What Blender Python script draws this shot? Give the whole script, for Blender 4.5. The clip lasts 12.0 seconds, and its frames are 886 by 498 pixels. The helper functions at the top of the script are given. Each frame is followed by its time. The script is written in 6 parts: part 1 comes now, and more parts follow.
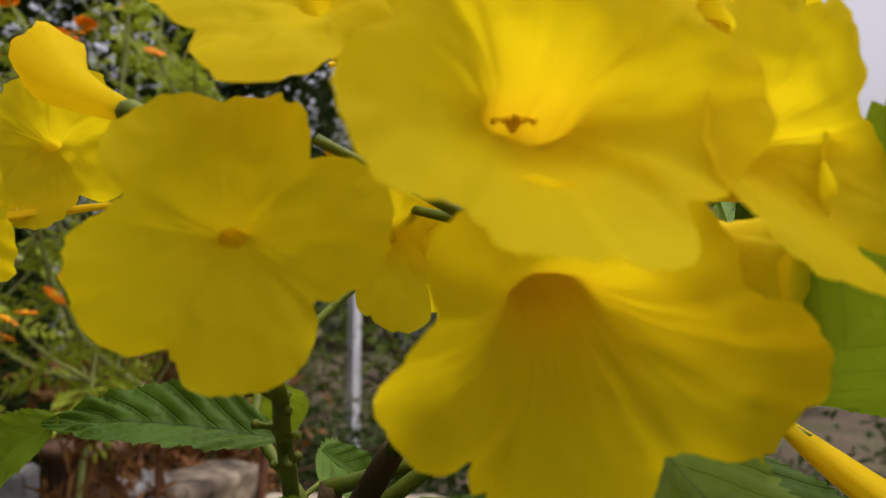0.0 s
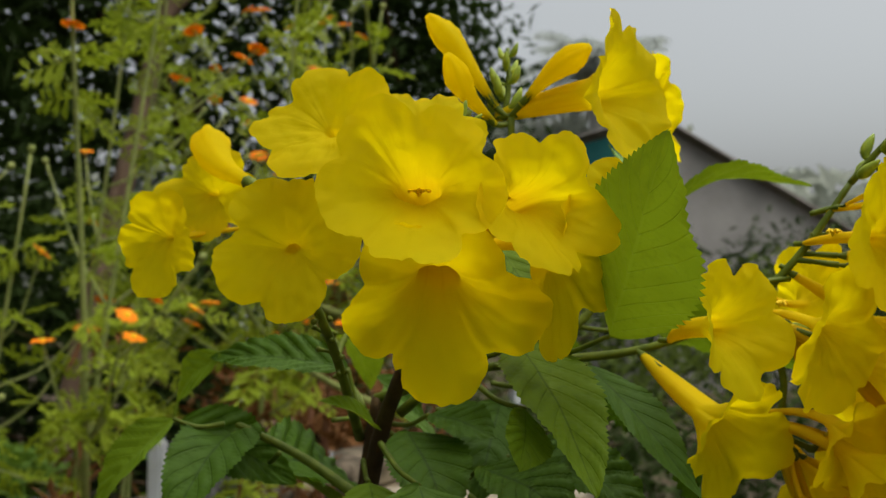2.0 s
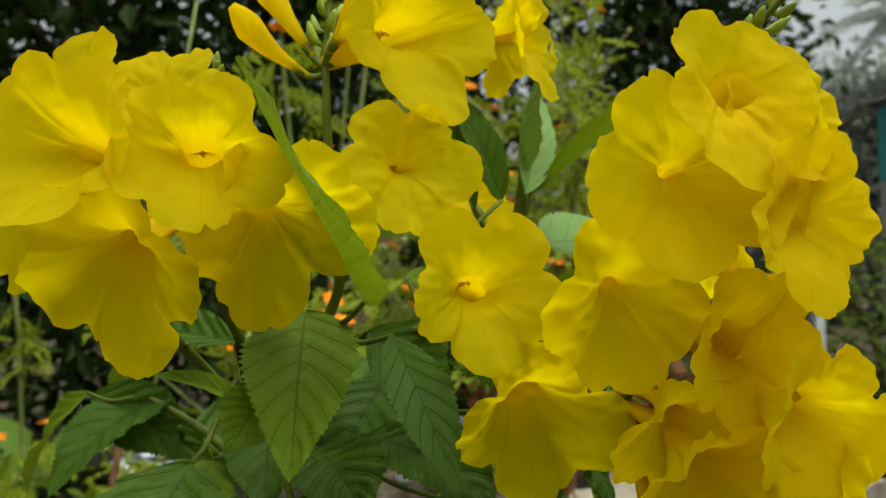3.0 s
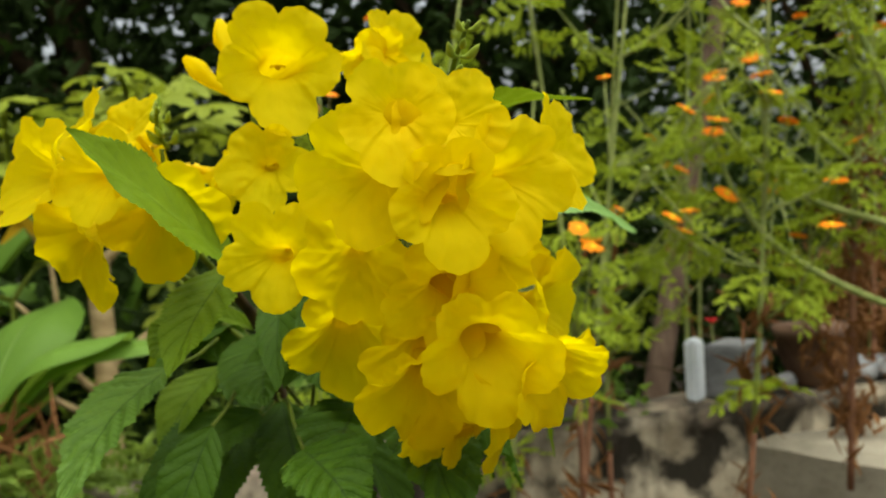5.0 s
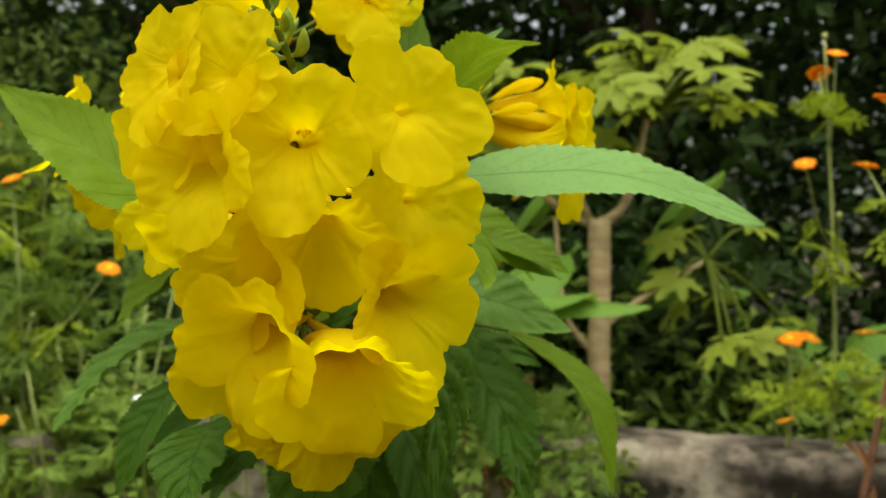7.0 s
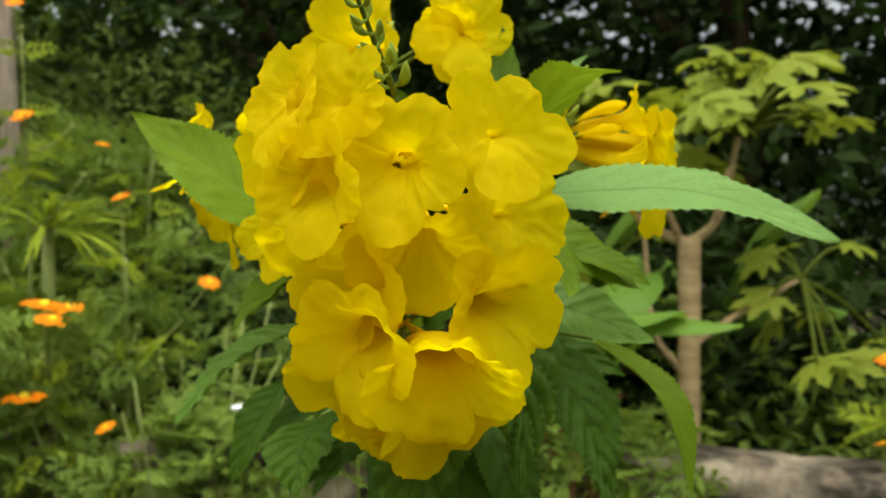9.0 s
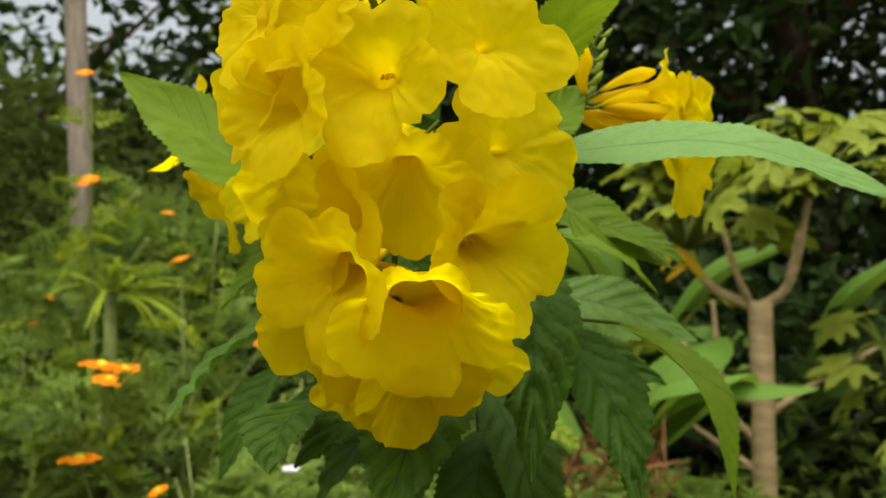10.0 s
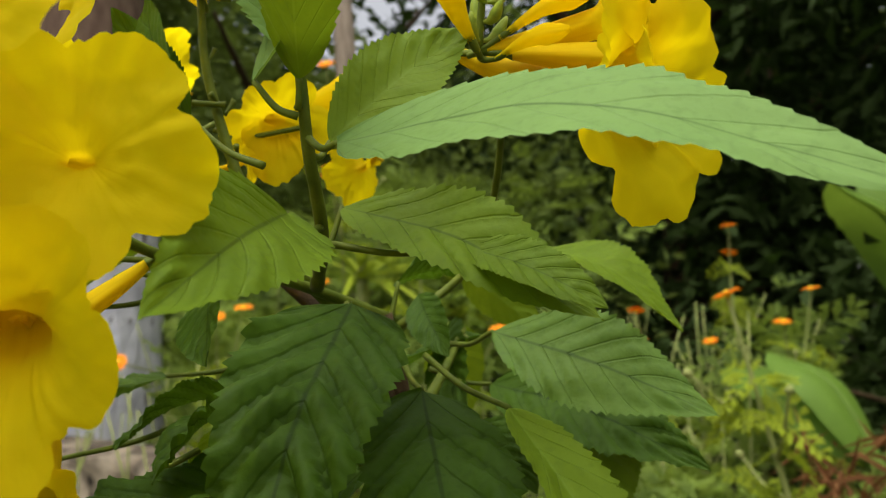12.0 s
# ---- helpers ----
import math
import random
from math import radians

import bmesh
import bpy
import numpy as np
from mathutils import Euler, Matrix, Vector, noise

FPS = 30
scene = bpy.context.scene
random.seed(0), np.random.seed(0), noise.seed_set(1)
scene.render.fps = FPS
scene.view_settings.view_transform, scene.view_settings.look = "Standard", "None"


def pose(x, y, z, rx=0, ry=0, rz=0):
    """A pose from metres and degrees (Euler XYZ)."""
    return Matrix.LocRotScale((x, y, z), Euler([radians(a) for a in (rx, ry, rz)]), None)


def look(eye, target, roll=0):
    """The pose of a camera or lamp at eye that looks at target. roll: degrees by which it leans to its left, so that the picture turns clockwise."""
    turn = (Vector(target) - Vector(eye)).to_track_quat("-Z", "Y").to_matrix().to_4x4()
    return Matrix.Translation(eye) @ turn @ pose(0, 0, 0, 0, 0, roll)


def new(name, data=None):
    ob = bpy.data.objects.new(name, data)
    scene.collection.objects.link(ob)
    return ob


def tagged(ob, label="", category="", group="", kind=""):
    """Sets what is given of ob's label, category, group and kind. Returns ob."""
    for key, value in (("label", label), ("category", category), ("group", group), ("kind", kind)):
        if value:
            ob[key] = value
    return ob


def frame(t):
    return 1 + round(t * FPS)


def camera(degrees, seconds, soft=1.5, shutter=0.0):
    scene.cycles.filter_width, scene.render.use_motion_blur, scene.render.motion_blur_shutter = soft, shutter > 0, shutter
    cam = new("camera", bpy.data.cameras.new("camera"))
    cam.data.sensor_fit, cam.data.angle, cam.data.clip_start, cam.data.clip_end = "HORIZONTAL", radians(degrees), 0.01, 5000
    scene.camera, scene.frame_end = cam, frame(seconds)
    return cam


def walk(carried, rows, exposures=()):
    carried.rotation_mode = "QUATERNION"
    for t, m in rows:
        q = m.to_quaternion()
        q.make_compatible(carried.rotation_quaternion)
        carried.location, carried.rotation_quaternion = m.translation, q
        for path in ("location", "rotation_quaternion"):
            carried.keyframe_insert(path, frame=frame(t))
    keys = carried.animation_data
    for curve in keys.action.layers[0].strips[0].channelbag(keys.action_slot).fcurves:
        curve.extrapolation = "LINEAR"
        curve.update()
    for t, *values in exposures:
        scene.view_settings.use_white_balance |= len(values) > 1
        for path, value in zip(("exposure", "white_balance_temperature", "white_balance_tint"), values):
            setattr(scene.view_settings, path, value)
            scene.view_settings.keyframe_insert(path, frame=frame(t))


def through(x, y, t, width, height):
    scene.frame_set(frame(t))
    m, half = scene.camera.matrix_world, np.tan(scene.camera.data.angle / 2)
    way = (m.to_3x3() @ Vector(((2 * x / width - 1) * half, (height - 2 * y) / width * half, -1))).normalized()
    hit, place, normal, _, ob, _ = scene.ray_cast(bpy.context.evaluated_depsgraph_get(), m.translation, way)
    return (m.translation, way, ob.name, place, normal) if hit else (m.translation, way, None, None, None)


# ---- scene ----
cam = camera(50.0, 12.0, soft=1.15)
cam.data.dof.use_dof = True
cam.data.dof.focus_distance = 0.212
cam.data.dof.aperture_fstop = 29.5
PATH = [
    (0, (-0.0124, 0.0177, 1.3153), (-0.0392, 2.0155, 1.4056), 0.59),
    (0.5, (0.0002, -0.0051, 1.3128), (-0.1651, 1.9866, 1.3905), 0.68),
    (1, (0.0280, -0.0398, 1.3037), (-0.2413, 1.9392, 1.4102), 1.50),
    (1.5, (0.0432, -0.0751, 1.3084), (-0.3422, 1.8853, 1.4012), 1.35),
    (2, (0.0465, -0.1020, 1.3127), (-0.3287, 1.8610, 1.3890), 0.60),
    (2.5, (0.0953, -0.0751, 1.3141), (-0.4351, 1.8530, 1.3479), -0.58),
    (3, (0.1733, -0.0274, 1.3068), (-0.7928, 1.7233, 1.3495), -1.11),
    (3.2, (0.1816, -0.0300, 1.3061), (-0.7326, 1.7487, 1.3251), -1.28),
    (4.8, (0.3414, 0.0029, 1.3144), (-1.1337, 1.3508, 1.2300), -4.30),
    (5, (0.3626, 0.0075, 1.3159), (-1.1853, 1.2706, 1.2224), -3.42),
    (5.5, (0.3834, 0.0486, 1.3186), (-1.2891, 1.1334, 1.1569), -2.63),
    (6, (0.3778, 0.1409, 1.3204), (-1.4406, 0.9606, 1.1738), -1.74),
    (6.5, (0.3819, 0.1975, 1.3126), (-1.5672, 0.6242, 1.1745), -1.63),
    (7, (0.3940, 0.2361, 1.3103), (-1.5968, 0.3833, 1.1862), -0.21),
    (7.5, (0.4026, 0.2366, 1.3099), (-1.5943, 0.2043, 1.2022), -0.65),
    (7.7, (0.4050, 0.2288, 1.3202), (-1.5929, 0.2013, 1.2324), -0.74),
    (9.3, (0.4224, 0.2391, 1.3007), (-1.5754, 0.1955, 1.2188), -0.04),
    (9.5, (0.3965, 0.2559, 1.2865), (-1.6008, 0.1582, 1.2490), -0.90),
    (10, (0.3858, 0.2565, 1.2664), (-1.6037, 0.0724, 1.3560), -0.38),
    (10.5, (0.3630, 0.2928, 1.2676), (-1.5938, -0.1062, 1.3760), 0.14),
    (11, (0.3213, 0.3348, 1.2711), (-1.5829, -0.2731, 1.3403), -0.01),
    (11.5, (0.2739, 0.3707, 1.2838), (-1.5679, -0.4070, 1.3360), -0.29),
    (12, (0.2280, 0.3682, 1.2871), (-1.5959, -0.4515, 1.3268), -2.05),
]
walk(cam, [(t, look(eye, target, roll)) for t, eye, target, roll in PATH], exposures=[(0.0, 0.64, 6500, 21), (1.0, 0.50, 6500, 24), (1.7, 0.50, 6500, 10), (3.2, 0.74, 6500, 2), (4.8, 1.03, 6500, 1), (9.5, 1.00, 6500, 3), (12.0, 0.86, 6500, 11)])

# ---- light: bright overcast sky, very soft sun ----
SUN_ELEV, SUN_TURN = 74.0, 95.0
world = bpy.data.worlds.new("overcast_sky")
scene.world = world
world.use_nodes = True
wn, wl = world.node_tree.nodes, world.node_tree.links
sky = wn.new("ShaderNodeTexSky")
sky.sky_type = "NISHITA"
sky.sun_disc = False
sky.sun_elevation, sky.sun_rotation = radians(SUN_ELEV), radians(SUN_TURN)
sky.air_density, sky.dust_density, sky.ozone_density = 1.0, 7.0, 1.0
soften = wn.new("ShaderNodeHueSaturation")
soften.inputs["Saturation"].default_value = 0.22
wl.new(sky.outputs[0], soften.inputs["Color"])
wl.new(soften.outputs[0], wn["Background"].inputs["Color"])
wn["Background"].inputs["Strength"].default_value = 0.122
sun = new("sun", bpy.data.lights.new("sun", "SUN"))
sun.data.energy, sun.data.angle, sun.data.color = 1.3, radians(80), (1.0, 0.97, 0.92)
sun.matrix_world = look((3 * math.cos(radians(-5)), 3 * math.sin(radians(-5)), 3 * math.tan(radians(SUN_ELEV))), (0, 0, 0))


# ---- materials ----
def material(name, rough=0.6):
    m = bpy.data.materials.new(name)
    m.use_nodes = True
    nodes, links = m.node_tree.nodes, m.node_tree.links
    bsdf = nodes["Principled BSDF"]
    bsdf.inputs["Roughness"].default_value = rough
    return m, nodes, links, bsdf


def mixed(nodes, links, a, b, fac, kind="MIX"):
    mix = nodes.new("ShaderNodeMix")
    mix.data_type, mix.blend_type = "RGBA", kind
    for socket, value in ((mix.inputs[0], fac), (mix.inputs[6], a), (mix.inputs[7], b)):
        if isinstance(value, bpy.types.NodeSocket):
            links.new(value, socket)
        elif isinstance(value, (int, float)):
            socket.default_value = value
        else:
            socket.default_value = (*value, 1.0)
    return mix.outputs[2]


def ramped(nodes, links, value, low, high):
    r = nodes.new("ShaderNodeMapRange")
    r.inputs["From Min"].default_value, r.inputs["From Max"].default_value = low, high
    links.new(value, r.inputs["Value"])
    return r.outputs[0]


def noisy(nodes, links, scale, detail=3.0, where="Object", stretch=None):
    tc = nodes.new("ShaderNodeTexCoord")
    n = nodes.new("ShaderNodeTexNoise")
    n.inputs["Scale"].default_value, n.inputs["Detail"].default_value = scale, detail
    source = tc.outputs[where]
    if stretch:
        mp = nodes.new("ShaderNodeMapping")
        mp.inputs["Scale"].default_value = stretch
        links.new(source, mp.inputs["Vector"])
        source = mp.outputs[0]
    links.new(source, n.inputs["Vector"])
    return n.outputs["Fac"]


def bumped(nodes, links, bsdf, height, strength, distance):
    b = nodes.new("ShaderNodeBump")
    b.inputs["Strength"].default_value, b.inputs["Distance"].default_value = strength, distance
    links.new(height, b.inputs["Height"])
    links.new(b.outputs[0], bsdf.inputs["Normal"])
    return b.outputs[0]


def see_through(m, nodes, links, bsdf, colour, share, normal=None):
    """Thin living tissue: part of the light passes through."""
    t = nodes.new("ShaderNodeBsdfTranslucent")
    if isinstance(colour, bpy.types.NodeSocket):
        links.new(colour, t.inputs["Color"])
    else:
        t.inputs["Color"].default_value = (*colour, 1)
    if normal:
        links.new(normal, t.inputs["Normal"])
    mix = nodes.new("ShaderNodeMixShader")
    if isinstance(share, bpy.types.NodeSocket):
        links.new(share, mix.inputs[0])
    else:
        mix.inputs[0].default_value = share
    links.new(bsdf.outputs[0], mix.inputs[1])
    links.new(t.outputs[0], mix.inputs[2])
    links.new(mix.outputs[0], nodes["Material Output"].inputs["Surface"])


def petal_material(name, deep_tone):
    m, n, l, b = material(name, 0.75)
    uv = n.new("ShaderNodeUVMap")
    sep = n.new("ShaderNodeSeparateXYZ")
    l.new(uv.outputs[0], sep.inputs[0])
    # pigment: lemon limb, thin red-brown guide lines in the throat
    tone = mixed(n, l, (0.80, 0.632, 0.002), (0.88, 0.714, 0.003), noisy(n, l, 90.0, 6.0))
    # tube deepens to orange-yellow: pigment plus the funnel's shade put into colour
    tube = ramped(n, l, sep.outputs[1], 0.74, 0.34)
    tone = mixed(n, l, tone, deep_tone, tube)
    wave = n.new("ShaderNodeTexWave")
    wave.inputs["Scale"].default_value, wave.inputs["Distortion"].default_value = 2.2, 2.0
    l.new(uv.outputs[0], wave.inputs["Vector"])
    lines = ramped(n, l, wave.outputs["Fac"], 0.86, 1.0)
    deep = n.new("ShaderNodeMath")
    deep.operation = "MULTIPLY"
    l.new(lines, deep.inputs[0])
    l.new(ramped(n, l, sep.outputs[1], 0.60, 0.45), deep.inputs[1])
    half = n.new("ShaderNodeMath")
    half.operation = "MULTIPLY"
    half.inputs[1].default_value = 0.08
    l.new(deep.outputs[0], half.inputs[0])
    tone = mixed(n, l, tone, (0.42, 0.13, 0.004), half.outputs[0])
    l.new(tone, b.inputs["Base Color"])
    b.inputs["Specular IOR Level"].default_value = 0.10
    ridge = noisy(n, l, 3.0, 5.0, "UV", (22.0, 3.0, 1.0))
    normal = bumped(n, l, b, ridge, 0.16, 0.0008)
    # the tube is thicker than the limb and lets less light through
    thin = n.new("ShaderNodeMapRange")
    thin.inputs["From Min"].default_value, thin.inputs["From Max"].default_value = 0.44, 0.76
    thin.inputs["To Min"].default_value, thin.inputs["To Max"].default_value = 0.48, 0.72
    l.new(sep.outputs[1], thin.inputs["Value"])
    see_through(m, n, l, b, tone, thin.outputs[0], normal)
    return m


def leaf_material(name, dark, light, through, share=0.3, rough=0.6, veins=7.5, shine=0.16, rib_tone=None, vein=0.35, patch=0.0):
    m, n, l, b = material(name, rough)
    info = n.new("ShaderNodeObjectInfo")
    uv = n.new("ShaderNodeUVMap")
    sep = n.new("ShaderNodeSeparateXYZ")
    l.new(uv.outputs[0], sep.inputs[0])
    tone = mixed(n, l, dark, light, noisy(n, l, 45.0, 5.0))
    tone = mixed(n, l, tone, light, ramped(n, l, info.outputs["Random"], -0.6, 1.8))
    tone = mixed(n, l, tone, tuple(0.55 * c for c in dark), ramped(n, l, noisy(n, l, 420.0, 4.0), 0.52, 1.10))
    if patch:
        tone = mixed(n, l, tone, tuple(patch * c for c in dark), ramped(n, l, noisy(n, l, 6.0, 5.0), 0.48, 0.66))
    # midrib, sunken and darker unless told otherwise
    off = n.new("ShaderNodeMath")
    off.operation = "ABSOLUTE"
    l.new(sep.outputs[0], off.inputs[0])
    rib = ramped(n, l, off.outputs[0], 0.022, 0.008)
    paler = n.new("ShaderNodeMath")
    paler.operation = "MULTIPLY"
    paler.inputs[1].default_value = 0.75
    l.new(rib, paler.inputs[0])
    tone = mixed(n, l, tone, rib_tone or tuple(0.45 * c for c in dark), paler.outputs[0])
    # side veins: slanting sunken lines from the midrib
    slant = n.new("ShaderNodeMath")
    slant.operation = "MULTIPLY_ADD"
    slant.inputs[1].default_value = -0.42
    l.new(off.outputs[0], slant.inputs[0])
    l.new(sep.outputs[1], slant.inputs[2])
    many = n.new("ShaderNodeMath")
    many.operation = "MULTIPLY_ADD"
    many.inputs[1].default_value = veins
    l.new(slant.outputs[0], many.inputs[0])
    sway = n.new("ShaderNodeMath")
    sway.operation = "MULTIPLY"
    sway.inputs[1].default_value = 0.3
    l.new(noisy(n, l, 22.0, 2.0), sway.inputs[0])
    l.new(sway.outputs[0], many.inputs[2])
    cut = n.new("ShaderNodeMath")
    cut.operation = "PINGPONG"
    cut.inputs[1].default_value = 0.5
    l.new(many.outputs[0], cut.inputs[0])
    groove = ramped(n, l, cut.outputs[0], 0.06, 0.0)
    shade = n.new("ShaderNodeMath")
    shade.operation = "MULTIPLY"
    shade.inputs[1].default_value = vein
    l.new(groove, shade.inputs[0])
    tone = mixed(n, l, tone, tuple(0.6 * c for c in dark), shade.outputs[0])
    l.new(tone, b.inputs["Base Color"])
    b.inputs["Specular IOR Level"].default_value = shine
    height = n.new("ShaderNodeMath")
    height.operation = "MULTIPLY_ADD"
    height.inputs[1].default_value = -0.55
    l.new(groove, height.inputs[0])
    l.new(noisy(n, l, 260.0, 3.0), height.inputs[2])
    normal = bumped(n, l, b, height.outputs[0], 0.5, 0.0007)
    see_through(m, n, l, b, through, share, normal)
    return m


def plain_material(name, dark, light, scale, rough=0.8, bump=0.3, depth=0.004, detail=6.0, stretch=None, where="Object"):
    m, n, l, b = material(name, rough)
    big = noisy(n, l, scale, detail, where, stretch)
    fine = noisy(n, l, scale * 9, 4.0, where, stretch)
    tone = mixed(n, l, dark, light, ramped(n, l, big, 0.3, 0.7))
    tone = mixed(n, l, tone, dark, ramped(n, l, fine, 0.55, 0.95))
    l.new(tone, b.inputs["Base Color"])
    b.inputs["Specular IOR Level"].default_value = 0.2
    bumped(n, l, b, fine, bump, depth)
    return m


def limewashed_bark():
    """Old limewash on bark: chalky grey-white, flaked and stained, with cracks along the trunk."""
    m, n, l, b = material("limewashed_bark", 0.9)
    tone = mixed(n, l, (0.30, 0.30, 0.30), (0.58, 0.58, 0.59), ramped(n, l, noisy(n, l, 7.0, 8.0), 0.35, 0.62))
    flakes = ramped(n, l, noisy(n, l, 30.0, 7.0, "Object", (1.0, 1.0, 0.45)), 0.60, 0.70)
    tone = mixed(n, l, tone, (0.12, 0.10, 0.08), flakes)
    l.new(tone, b.inputs["Base Color"])
    b.inputs["Specular IOR Level"].default_value = 0.15
    bumped(n, l, b, noisy(n, l, 34.0, 8.0, "Object", (1.0, 1.0, 0.4)), 0.8, 0.02)
    return m


def garden_soil():
    """Brown garden earth: broad damp and dry areas, crumbs, and thin moss and weeds in patches."""
    m, n, l, b = material("garden_soil", 0.95)
    tone = mixed(n, l, (0.030, 0.022, 0.014), (0.100, 0.075, 0.048), ramped(n, l, noisy(n, l, 0.7, 6.0), 0.35, 0.65))
    tone = mixed(n, l, tone, (0.135, 0.105, 0.070), ramped(n, l, noisy(n, l, 45.0, 6.0), 0.52, 0.75))
    tone = mixed(n, l, tone, (0.018, 0.013, 0.009), ramped(n, l, noisy(n, l, 90.0, 3.0), 0.55, 0.72))
    weeds = n.new("ShaderNodeMath")
    weeds.operation = "MULTIPLY"
    l.new(ramped(n, l, noisy(n, l, 1.1, 5.0), 0.50, 0.62), weeds.inputs[0])
    l.new(ramped(n, l, noisy(n, l, 30.0, 6.0), 0.42, 0.58), weeds.inputs[1])
    tone = mixed(n, l, tone, (0.050, 0.075, 0.018), weeds.outputs[0])
    l.new(tone, b.inputs["Base Color"])
    b.inputs["Specular IOR Level"].default_value = 0.15
    bumped(n, l, b, noisy(n, l, 55.0, 8.0), 0.9, 0.02)
    return m


def stained_concrete():
    """Old cast concrete: pale tan where bare, black algae in blotches and runs, darkest and ragged along the rim."""
    m, n, l, b = material("weathered_concrete", 0.92)
    tone = mixed(n, l, (0.25, 0.200, 0.130), (0.54, 0.455, 0.320), ramped(n, l, noisy(n, l, 9.0, 8.0), 0.35, 0.65))
    blotch = ramped(n, l, noisy(n, l, 8.0, 9.0), 0.45, 0.56)
    tone = mixed(n, l, tone, (0.026, 0.021, 0.013), blotch)
    runs = ramped(n, l, noisy(n, l, 7.0, 6.0, "Object", (2.5, 2.5, 0.5)), 0.56, 0.75)
    tone = mixed(n, l, tone, (0.035, 0.028, 0.020), runs)
    tc = n.new("ShaderNodeTexCoord")
    sep = n.new("ShaderNodeSeparateXYZ")
    l.new(tc.outputs["Object"], sep.inputs[0])
    ragged = n.new("ShaderNodeMath")
    ragged.operation = "MULTIPLY_ADD"
    ragged.inputs[1].default_value = 0.16
    l.new(noisy(n, l, 14.0, 5.0), ragged.inputs[0])
    l.new(sep.outputs[2], ragged.inputs[2])
    tone = mixed(n, l, tone, mixed(n, l, (0.030, 0.024, 0.016), (0.150, 0.115, 0.080), ramped(n, l, noisy(n, l, 22.0, 6.0), 0.42, 0.66)), ramped(n, l, ragged.outputs[0], 0.86, 0.95))
    l.new(tone, b.inputs["Base Color"])
    b.inputs["Specular IOR Level"].default_value = 0.2
    bumped(n, l, b, noisy(n, l, 40.0, 6.0), 0.6, 0.008)
    return m


PETAL = petal_material("yellow_petal", (0.735, 0.510, 0.003))
PETAL_PALE = petal_material("lemon_yellow_petal", (0.79, 0.590, 0.003))
# Own greens plus light and shade in the colour: backlit brighter, shaded darker
LEAF_DARKER = leaf_material("darker_green_leaf", (0.019, 0.053, 0.002), (0.056, 0.114, 0.005), (0.12, 0.24, 0.007), 0.22, rough=0.60, shine=0.15, vein=0.45)
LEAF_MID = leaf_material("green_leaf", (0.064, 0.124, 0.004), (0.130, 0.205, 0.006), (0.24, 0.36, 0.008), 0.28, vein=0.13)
LEAF_LIGHTER = leaf_material("lighter_green_leaf", (0.080, 0.155, 0.004), (0.145, 0.225, 0.007), (0.20, 0.28, 0.008), 0.36, veins=10.5, rib_tone=(0.15, 0.24, 0.02), vein=0.08)
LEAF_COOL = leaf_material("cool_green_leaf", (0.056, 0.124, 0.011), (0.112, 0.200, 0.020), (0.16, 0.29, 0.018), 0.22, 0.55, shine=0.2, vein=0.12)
# Sky sheen on upper faces put into the colour, with real underside paleness
LEAF_PALE = leaf_material("pale_underside_sheen_leaf", (0.100, 0.195, 0.040), (0.170, 0.285, 0.072), (0.22, 0.36, 0.03), 0.25, 0.6, vein=0.22)
GREEN_STALK = plain_material("green_stalk", (0.060, 0.090, 0.006), (0.130, 0.165, 0.014), 160.0, 0.55, 0.2, 0.0004)
WOODY_STEM = plain_material("woody_stem", (0.028, 0.018, 0.007), (0.075, 0.046, 0.018), 120.0, 0.8, 0.5, 0.0008)
BUD_GREEN = plain_material("green_bud", (0.150, 0.220, 0.018), (0.290, 0.350, 0.034), 300.0, 0.5, 0.15, 0.0003)
STAMEN = plain_material("stamen", (0.72, 0.50, 0.01), (0.80, 0.60, 0.02), 900.0, 0.6, 0.1, 0.0002)
FEATHER = leaf_material("feathery_leaf", (0.150, 0.215, 0.014), (0.320, 0.385, 0.024), (0.40, 0.50, 0.03), 0.40)
BED_LEAF = leaf_material("bed_leaf", (0.045, 0.085, 0.014), (0.230, 0.310, 0.046), (0.32, 0.44, 0.05), 0.33, patch=0.7)
FEATHER_STEM = plain_material("cosmos_stem", (0.160, 0.200, 0.045), (0.300, 0.320, 0.100), 40.0, 0.65, 0.3, 0.001)
RED_STEM = plain_material("reddish_dry_stem", (0.120, 0.050, 0.025), (0.270, 0.130, 0.070), 30.0, 0.8, 0.4, 0.001)
DRY_LEAF = leaf_material("dry_brown_leaf", (0.090, 0.036, 0.011), (0.215, 0.098, 0.032), (0.25, 0.10, 0.02), 0.15, 0.8)
ORANGE = leaf_material("orange_petal", (0.83, 0.205, 0.003), (0.91, 0.30, 0.004), (0.9, 0.28, 0.005), 0.3, 0.6)
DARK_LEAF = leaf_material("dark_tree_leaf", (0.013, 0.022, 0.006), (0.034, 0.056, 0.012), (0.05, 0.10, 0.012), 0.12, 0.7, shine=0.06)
# Distance haze put into the base colours: far leaves paler and greyer
GREY_LEAF = leaf_material("haze_grey_leaf", (0.220, 0.245, 0.205), (0.350, 0.375, 0.320), (0.36, 0.38, 0.32), 0.45, 0.8)
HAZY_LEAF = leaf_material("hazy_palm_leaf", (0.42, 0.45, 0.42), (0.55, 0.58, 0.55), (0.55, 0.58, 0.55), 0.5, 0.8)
BANANA = leaf_material("banana_leaf", (0.062, 0.130, 0.014), (0.130, 0.225, 0.028), (0.22, 0.34, 0.03), 0.3, 0.55, 30.0, rib_tone=(0.12, 0.2, 0.03), vein=0.06)
PAPAYA_LEAF = leaf_material("papaya_leaf", (0.125, 0.168, 0.014), (0.260, 0.300, 0.030), (0.34, 0.40, 0.03), 0.34, 0.6)
